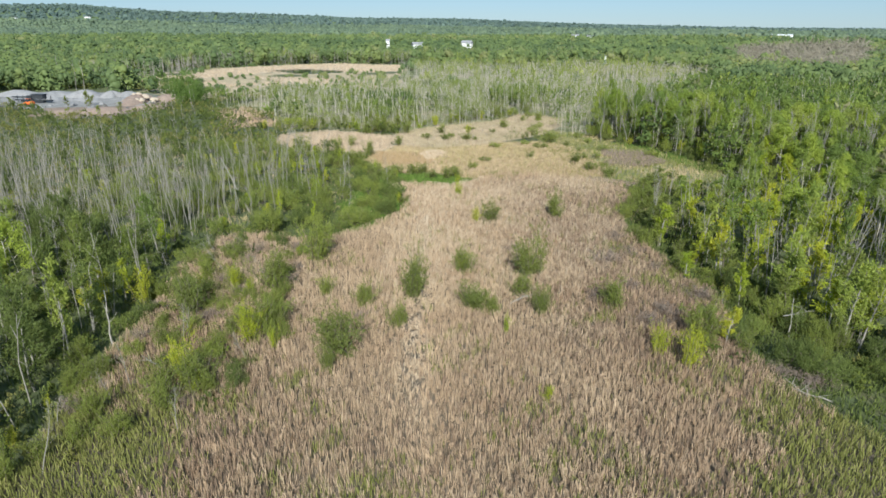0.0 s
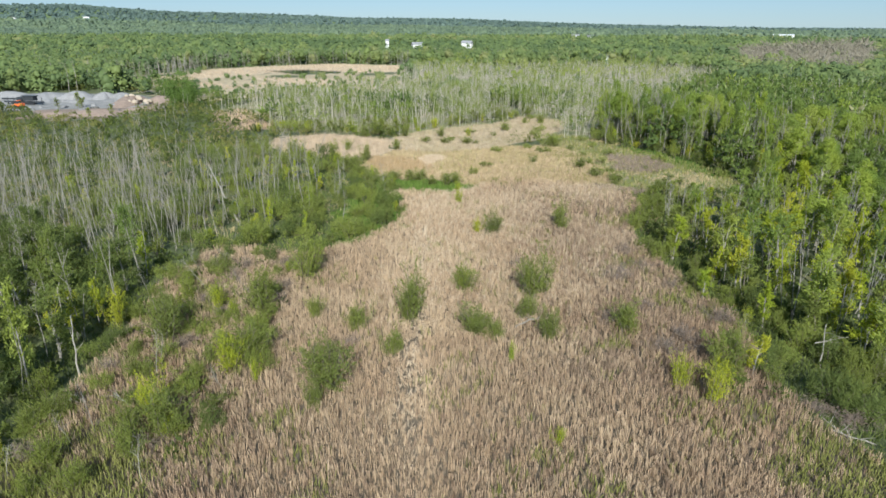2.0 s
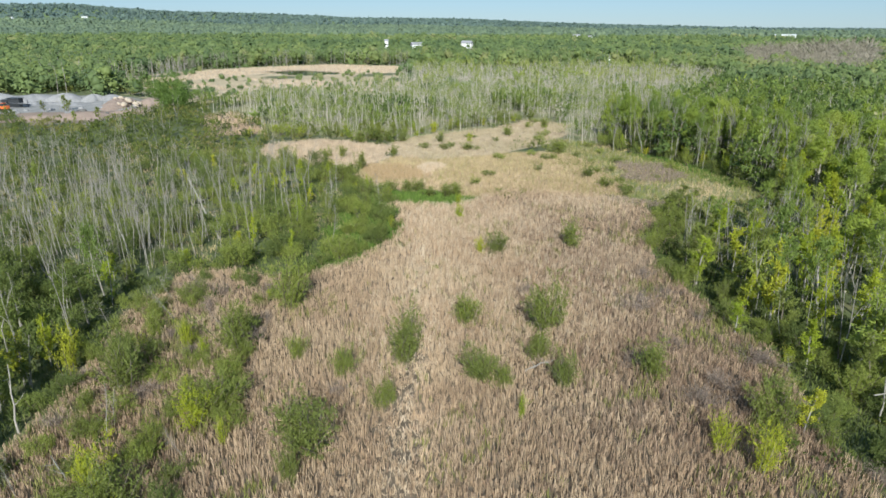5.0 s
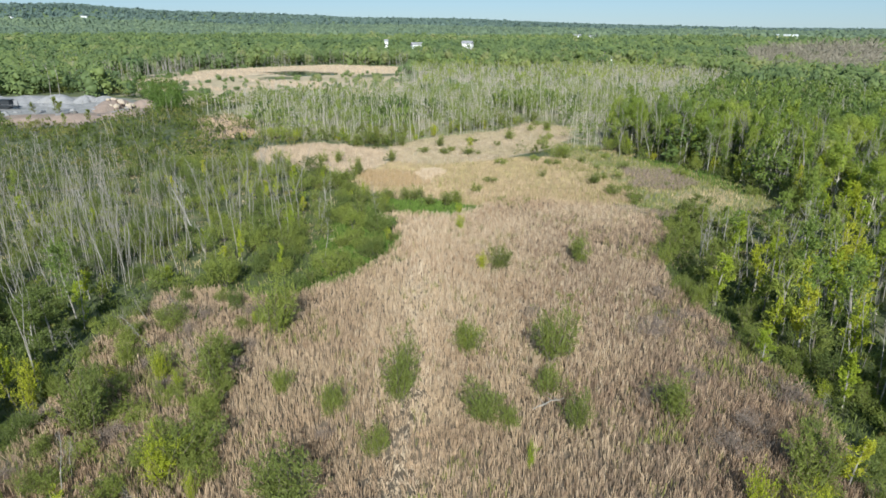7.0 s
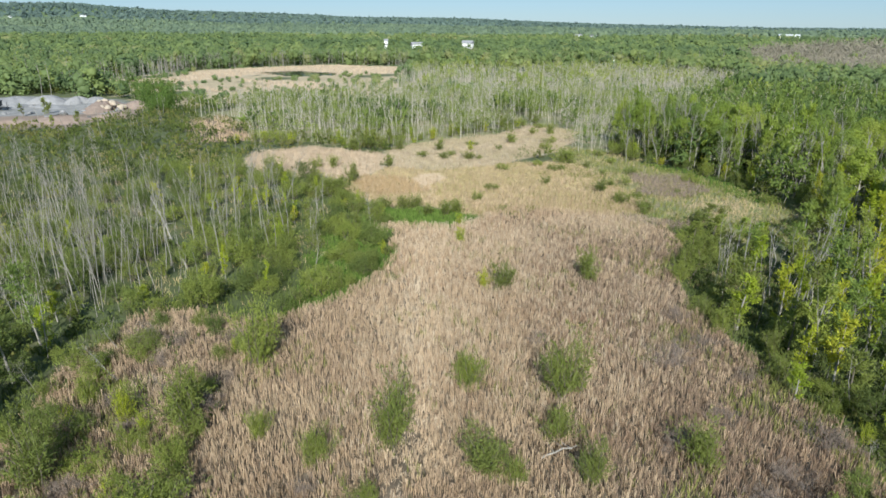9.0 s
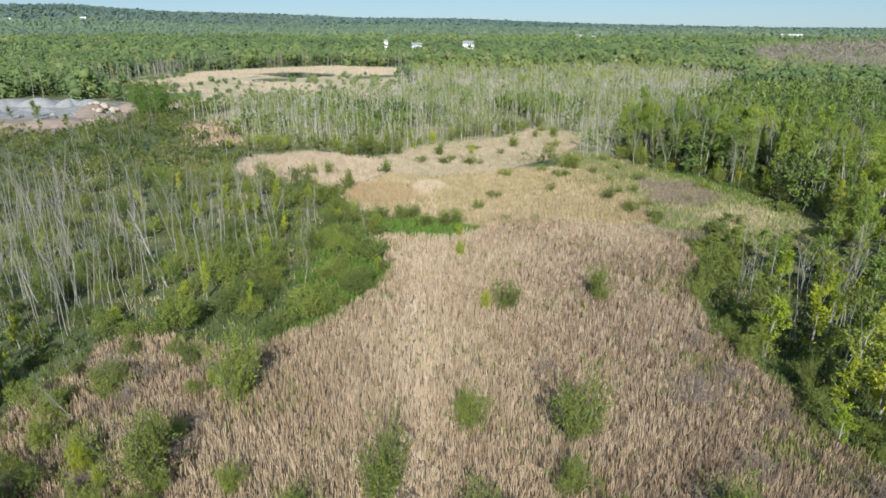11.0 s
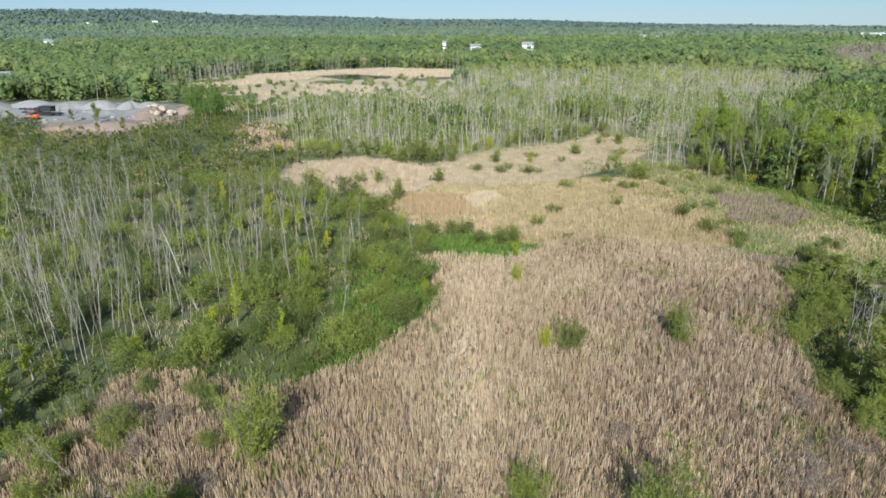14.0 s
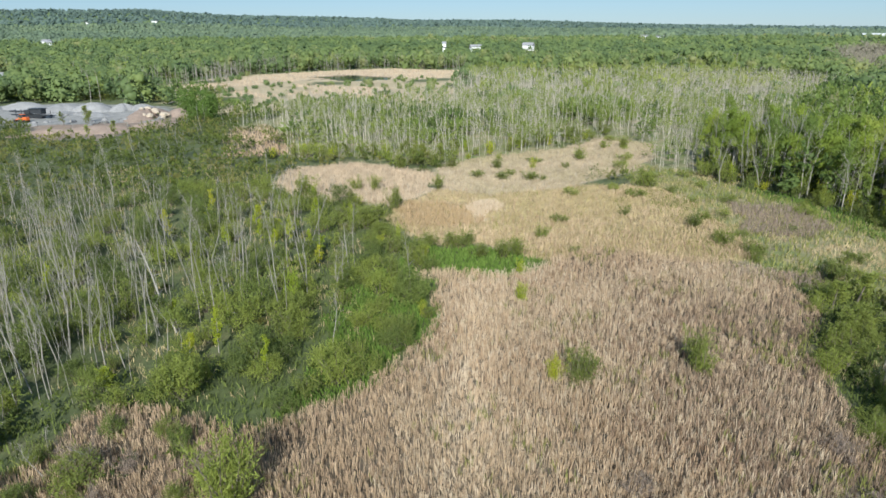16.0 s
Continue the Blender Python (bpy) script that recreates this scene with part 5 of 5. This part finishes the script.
x, y = scatter([(-330, 320), (-190, 334), (-140, 322), (-112, 298), (-150, 400), (-205, 415), (-180, 500), (-140, 545), (-90, 582), (-20, 560), (-10, 590), (-100, 615), (-210, 560), (-330, 480)], 5.5, 3.0, 346)
k = ~(inside(x, y, P_STRIP) | inside(x, y, P_YARD))
thicket(x[k], y[k], 346, 2.5, 6.0, False)
x, y = scatter([(-212, 400), (-172, 434), (-177, 494), (-150, 538), (-93, 580), (-20, 554), (-16, 566), (-92, 596), (-162, 548), (-190, 498), (-186, 440), (-222, 408)], 3.4, 2.0, 347)
trunk_mass("edge_trunks", x, y, ground_z(x, y), rng.uniform(7, 12.5, len(x)), 348, BARK_GREY, 2.0, 0.05)
forest("forest_mid", 165, 330, 4.4, 290, 302, "mixed green woodland behind the reed beds", True)
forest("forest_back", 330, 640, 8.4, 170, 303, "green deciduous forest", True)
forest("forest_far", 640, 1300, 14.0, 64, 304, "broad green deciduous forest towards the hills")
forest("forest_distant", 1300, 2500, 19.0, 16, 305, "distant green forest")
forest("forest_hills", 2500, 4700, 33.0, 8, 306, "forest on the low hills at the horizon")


# ---- gravel yard ----
GRAVEL = plain("gravel_grey", (0.19, 0.187, 0.185), (0.28, 0.275, 0.27), 0.4)
GRAVEL_PALE = plain("gravel_pale", (0.23, 0.225, 0.22), (0.31, 0.30, 0.29), 0.4)
DIRT = plain("dirt_brown", (0.23, 0.165, 0.125), (0.31, 0.235, 0.185), 0.4)
STONE = plain("stone_tan", (0.50, 0.42, 0.32), (0.36, 0.29, 0.22), 0.8)
STONE_DARK = plain("stone_dark", (0.10, 0.095, 0.085), (0.16, 0.15, 0.135), 0.8)
STEEL_DARK = plain("steel_dark", (0.045, 0.05, 0.055), (0.08, 0.085, 0.09), 1.5, 0.5, 0.1, 0.01, 0.6)
PAINT_ORANGE = plain("paint_orange", (0.75, 0.16, 0.03), (0.62, 0.13, 0.03), 1.5, 0.45, 0.1, 0.01)
RUBBER = plain("rubber_black", (0.025, 0.025, 0.025), (0.04, 0.04, 0.038), 3.0)
GLASS_DARK = plain("glass_dark", (0.03, 0.04, 0.05), (0.05, 0.06, 0.07), 1.0, 0.08, 0.0)
PLASTER = plain("white_siding", (0.82, 0.82, 0.80), (0.74, 0.74, 0.72), 0.5, 0.7, 0.1)
ROOF_GREY = plain("roof_grey", (0.30, 0.30, 0.31), (0.22, 0.22, 0.23), 0.7)
ROOF_PALE = plain("roof_pale", (0.70, 0.71, 0.72), (0.60, 0.61, 0.62), 0.5, 0.5)
FRAME_WHITE = plain("frame_white", (0.8, 0.8, 0.8), (0.72, 0.72, 0.72), 1.0, 0.5)


def gz(x, y):
    return float(ground_z(np.array([x], float), np.array([y], float))[0])


def heap(name, x, y, rx, ry, h, mat, label, category, seed):
    """A slumped pile with gullied sides."""
    g = np.random.default_rng(seed)
    n, rings = 28, 9
    V = []
    ph = g.uniform(0, 6.28, 5)
    for i in range(rings):
        f = i / (rings - 1)
        for k in range(n):
            a = 2 * np.pi * k / n
            rr = (1 - f) * (1 + 0.2 * math.sin(2 * a + ph[3]) + 0.14 * math.sin(3 * a + ph[0]) + 0.08 * math.sin(7 * a + ph[1]) + 0.04 * g.normal())
            zz = h * (1 - (1 - f) ** 1.6) * (1 + 0.08 * math.sin(5 * a + ph[2]) * f * (1 - f) * 4) - 0.1
            V.append((rx * rr * math.cos(a), ry * rr * math.sin(a), zz))
    Q = [(i * n + k, i * n + (k + 1) % n, (i + 1) * n + (k + 1) % n, (i + 1) * n + k) for i in range(rings - 1) for k in range(n)]
    ob = new(name, mesh_from(name, np.array(V), np.array(Q), mat, smooth_faces=True))
    ob.matrix_basis = pose(x, y, gz(x, y), 0, 0, g.uniform(0, 360))
    return tagged(ob, label, category, "mounds in the gravel yard")


for k, (x, y, rx, ry, h) in enumerate([(-198, 308, 15, 9, 2.6), (-178, 303, 12, 8, 2.8), (-163, 301, 8, 6, 3.5), (-153, 304, 6, 5, 2.8), (-146, 306, 5, 4, 2.3), (-212, 302, 10, 7, 2.6), (-170, 290, 7, 4, 1.0), (-156, 288, 8, 4, 1.2)]):
    heap("gravel_mound", x, y, rx, ry, h, GRAVEL if k % 3 else GRAVEL_PALE, "loose mound of pale grey gravel in a yard", "gravel mound", 400 + k)
for k, (x, y, rx, ry, h) in enumerate([(-132, 284, 12, 8, 3.4), (-130, 250, 13, 6, 1.8), (-144, 244, 9, 5, 1.5), (-116, 262, 8, 6, 1.8), (-122, 290, 7, 5, 2.6)]):
    heap("dirt_mound", x, y, rx, ry, h, DIRT, "slumped mound of brown dirt at the yard's edge", "dirt mound", 420 + k)


def box_mesh(name, boxes, mat):
    """Boxes with softened edges, as one mesh."""
    bm = bmesh.new()
    for cx, cy, cz, sx, sy, sz in boxes:
        r = bmesh.ops.create_cube(bm, size=1.0, matrix=Matrix.Translation((cx, cy, cz)) @ Matrix.Diagonal((sx, sy, sz, 1)))
        es = list({e for v in r["verts"] for e in v.link_edges})
        bmesh.ops.bevel(bm, geom=es, offset=min(sx, sy, sz) * 0.08, segments=1, affect='EDGES')
    me = bpy.data.meshes.new(name)
    bm.to_mesh(me)
    bm.free()
    me.materials.append(mat)
    return me


def part(name, me, parent, label=""):
    ob = new(name, me)
    ob.parent = parent
    return tagged(ob, label)


def boulder(x, y, z, s, seed, stone=None, label="pale tan boulder dumped on brown dirt", group="boulders in the yard"):
    g = np.random.default_rng(seed)
    bm = bmesh.new()
    bmesh.ops.create_icosphere(bm, subdivisions=2, radius=1.0)
    for v in bm.verts:
        v.co = Vector((v.co.x * s * g.uniform(0.85, 1.15), v.co.y * s * g.uniform(0.85, 1.15) * 0.8, v.co.z * s * 0.6 * g.uniform(0.85, 1.15)))
    me = bpy.data.meshes.new("boulder")
    bm.to_mesh(me)
    bm.free()
    me.materials.append(stone or STONE)
    ob = new("boulder", me)
    ob.matrix_basis = pose(x, y, z, 0, 0, g.uniform(0, 360))
    return tagged(ob, label, "boulder", group)


for k in range(16):
    x, y = -127 + rng.normal() * 3.2, 281 + rng.normal() * 2.2
    e = math.hypot((x + 132) / 10, (y - 282) / 7)
    boulder(x, y, gz(x, y) + max(0.0, 3.4 * (1 - max(e, 0.0) ** 1.6)) + 0.15, float(rng.uniform(0.7, 1.5)), 440 + k)


for k in range(56):
    x, y = rng.uniform(-205, -122), rng.uniform(258, 300)
    if inside(np.array([x]), np.array([y]), P_YARD)[0]:
        dark = k % 3 == 0
        boulder(x, y, gz(x, y) + 0.1, float(rng.uniform(0.5, 1.5)), 600 + k, STONE_DARK if dark else GRAVEL, "dark broken rubble block on the gravel" if dark else "grey rubble block on the gravel", "rubble in the gravel yard")


def wheel(parent, x, y, r, w):
    bm = bmesh.new()
    bmesh.ops.create_cone(bm, cap_ends=True, segments=18, radius1=r, radius2=r, depth=w, matrix=Matrix.Translation((x, y, r)) @ Matrix.Rotation(math.pi / 2, 4, 'X'))
    bmesh.ops.bevel(bm, geom=[e for e in bm.edges if len(e.link_faces) == 2 and max(len(f.verts) for f in e.link_faces) > 4], offset=r * 0.12, segments=2, affect='EDGES')
    me = bpy.data.meshes.new("wheel")
    bm.to_mesh(me)
    bm.free()
    me.materials.append(RUBBER)
    return part("wheel", me, parent)


def screening_plant():
    root = new("screening_plant")
    part("chassis", box_mesh("chassis", [(0, 0, 1.2, 17, 1.6, 0.4), (0, 0, 0.6, 10, 1.8, 0.5)], STEEL_DARK), root)
    part("hopper", box_mesh("hopper", [(3, 0, 2.6, 5, 2.6, 1.6), (3, 0, 3.6, 5.6, 3.0, 0.3)], STEEL_DARK), root)
    part("conveyor", box_mesh("conveyor", [(-5, 0, 2.4, 9, 1.2, 0.5)], STEEL_DARK), root)
    part("engine_box", box_mesh("engine_box", [(-1.2, 0, 2.3, 2.4, 2.2, 1.6)], STEEL_DARK), root)
    for k in range(7):
        part("stay", box_mesh("stay", [(-8 + k * 2.6, 0.9, 1.5, 0.18, 0.18, 3.0)], STEEL_DARK), root)
    for k in range(4):
        wheel(root, -6 + k * 1.3, 0.9, 0.55, 0.4)
    root.matrix_basis = pose(-174, 279, gz(-174, 279), 0, 0, -8)
    tagged(root, "long dark steel gravel screening plant", "machine")


def loader():
    root = new("wheel_loader")
    part("body", box_mesh("body", [(0, 0, 1.5, 4.6, 2.0, 1.1), (-1.2, 0, 2.1, 2.0, 1.8, 0.5)], PAINT_ORANGE), root)
    cabin = part("cab", box_mesh("cab", [(0.4, 0, 2.75, 1.6, 1.6, 1.5)], GLASS_DARK), root, "dark glazed cab")
    part("roof", box_mesh("roof", [(0.4, 0, 3.55, 1.8, 1.8, 0.15)], PAINT_ORANGE), cabin)
    part("arm", box_mesh("arm", [(2.8, 0.6, 1.3, 2.2, 0.25, 0.35), (2.8, -0.6, 1.3, 2.2, 0.25, 0.35)], PAINT_ORANGE), root)
    part("bucket", box_mesh("bucket", [(4.2, 0, 0.7, 0.9, 2.8, 1.0)], STEEL_DARK), root)
    for sx in (-1.4, 1.6):
        for sy in (-1.05, 1.05):
            wheel(root, sx, sy, 0.75, 0.55)
    root.matrix_basis = pose(-169, 268, gz(-169, 268), 0, 0, 170) @ Matrix.Diagonal((0.8, 0.8, 0.8, 1))
    tagged(root, "orange wheel loader parked in the gravel yard", "loader")


screening_plant()
loader()


# ---- far houses ----
def house(x, y, w, d, h, roof_h, turn, roof_mat, label, category="house", name="house", windows=4):
    root = new(name)
    part("wall", box_mesh("wall", [(0, 0, h / 2 - 0.5, w, d, h + 1)], PLASTER), root)
    bm = bmesh.new()
    e = 0.5
    vs = [bm.verts.new(v) for v in ((-w / 2 - e, -d / 2 - e, h), (w / 2 + e, -d / 2 - e, h), (w / 2 + e, d / 2 + e, h), (-w / 2 - e, d / 2 + e, h), (-w / 2 - e, 0, h + roof_h), (w / 2 + e, 0, h + roof_h))]
    for f in ((0, 1, 5, 4), (2, 3, 4, 5), (1, 2, 5), (3, 0, 4), (3, 2, 1, 0)):
        bm.faces.new([vs[i] for i in f])
    me = bpy.data.meshes.new("roof")
    bm.to_mesh(me)
    bm.free()
    me.materials.append(roof_mat)
    part("roof", me, root)
    for k in range(windows):
        wx = -w / 2 + w * (k + 0.5) / windows
        win = part("window", box_mesh("window", [(wx, -d / 2 - 0.03, h * 0.55, 1.3, 0.12, 1.5)], FRAME_WHITE), root)
        part("pane", box_mesh("pane", [(wx, -d / 2 - 0.09, h * 0.55, 1.05, 0.06, 1.25)], GLASS_DARK), win)
    part("door", box_mesh("door", [(w * 0.06, -d / 2 - 0.03, 1.05, 1.0, 0.1, 2.1)], ROOF_GREY), root)
    root.matrix_basis = pose(x, y, gz(x, y), 0, 0, turn)
    return tagged(root, label, category, "far houses")


HOUSES = [
    (-34, 900, 14, 9, 6, 3, 20, "white two-storey farmhouse among trees"),
    (-74, 905, 4.5, 4.5, 10, 2.5, 0, "tall white farm tower beside dark trees"),
    (33, 930, 14, 9, 7, 3.5, -25, "white farmhouse with grey roof among trees"),
    (268, 1380, 15, 9, 6, 3, 10, "white house far off among trees"),
    (298, 1360, 18, 9, 5, 2.5, -5, "low white house far off among trees"),
    (156, 660, 9, 7, 3.0, 2.2, 15, "small white house in the woods"),
    (-775, 1137, 13, 9, 6, 3, -20, "white house in a far village"),
    (-752, 1112, 10, 8, 5, 3, 15, "white house in a far village"),
    (-790, 1160, 14, 9, 6, 3, 5, "white house in a far village"),
    (-318, 449, 11, 7, 3.2, 2.0, 20, "white bungalow at the forest's edge"),
    (-1290, 2480, 20, 10, 4.5, 2, 10, "long pale building on a far slope"),
    (-1430, 2280, 18, 10, 4.5, 2, -10, "long pale building on a far slope"),
]
for hx, hy, hw, hd, hh, hr, ht, hl in HOUSES:
    house(hx, hy, hw, hd, hh, hr, ht, ROOF_PALE if hw > 25 else ROOF_GREY, hl)
house(720, 1440, 40, 18, 7, 2.0, -20, ROOF_PALE, "long white flat-roofed building far off", "warehouse", "warehouse", 8)

# ---- fallen and leaning dead wood ----
def fallen(x0, y0, z0, x1, y1, z1, r, seed, label="bleached fallen dead trunk among shrubs"):
    g = np.random.default_rng(seed)
    a, c = np.array([0, 0, z0], float), np.array([x1 - x0, y1 - y0, z1], float)
    pts = [a + (c - a) * f + g.normal(size=3) * 0.08 * (0 < f < 1) for f in np.linspace(0, 1, 6)]
    root = new("fallen_trunk")
    part("trunk", mesh_from("trunk", *tube(pts, np.linspace(r, r * 0.35, 6), 7), BARK_GREY, smooth_faces=True), root)
    for k in (2, 3, 4):
        d = g.normal(size=3)
        d[2] = abs(d[2]) * 0.7
        part("branch", mesh_from("branch", *limb(pts[k], d, 1.3, r * 0.4, g, 0.3, 3, 4)[1], BARK_GREY, smooth_faces=True), root)
    root.matrix_basis = pose(x0, y0, gz(x0, y0))
    tagged(root, label, "fallen tree", "fallen dead trunks")


for k, row in enumerate([(34.0, 48.1, 0.1, 32.0, 53.0, 0.9, 0.09), (35, 50.0, 0.1, 31.5, 50.5, 1.2, 0.08), (37.5, 62.6, 0.0, 37.6, 63.2, 4.5, 0.09),
                         (36.6, 62.8, 2.6, 40.2, 63.4, 2.9, 0.06), (-30.0, 57.2, 0.1, -26.2, 52.9, 1.2, 0.09), (-34.8, 60.8, 0.0, -35.6, 62.5, 5.5, 0.10),
                         (8.0, 69.6, 0.3, 10.6, 69.4, 1.6, 0.09), (-31.0, 115.3, 0.2, -28.6, 115.6, 1.0, 0.17), (-34.7, 111.4, 0.0, -40.5, 116.0, 9.0, 0.14)]):
    fallen(*row, 500 + k)

for hx, hy, hs in ((-57, 893, 1.5), (-52, 897, 1.25), (-63, 888, 1.1)):
    dtree.place(hx, hy, hs, hs, hx * 7)

# broad round tree by the yard
g_big = np.random.default_rng(77)
lobes = [(float(a) * 4.5, float(c) * 3.5, 4.5 + float(d) * 3.0, 2.6, 2.6) for a, c, d in g_big.uniform(-1, 1, (16, 3))] + [(0, 0, 9, 3, 2.5)]
bp, bq = limb((0, 0, -0.1), (0.05, 0, 1), 7, 0.35, g_big, 0.1, 5, 7)
big_tree = thing_of("round_tree", [("trunk", mesh_from("trunk", *bq, BARK_BROWN, smooth_faces=True)),
                                   ("crown", mesh_from("crown", *crown_cloud(lobes, 9000, 0.25, g_big, 0.5), LEAF_ROUND))])
big_tree.matrix_basis = pose(-105, 272, gz(-105, 272)) @ Matrix.Diagonal((1.1, 1.1, 1.35, 1))
tagged(big_tree, "broad round green tree beside the gravel yard", "tree")

for k, (x, y, s) in enumerate([(-146, 268, 0.75), (-141, 262, 0.6), (-150, 262, 0.55), (-118, 240, 0.6), (-168, 256, 0.6), (-178, 258, 0.7), (-125, 236, 0.5)]):
    otree.place(x, y, s * 1.4, s, k * 61)
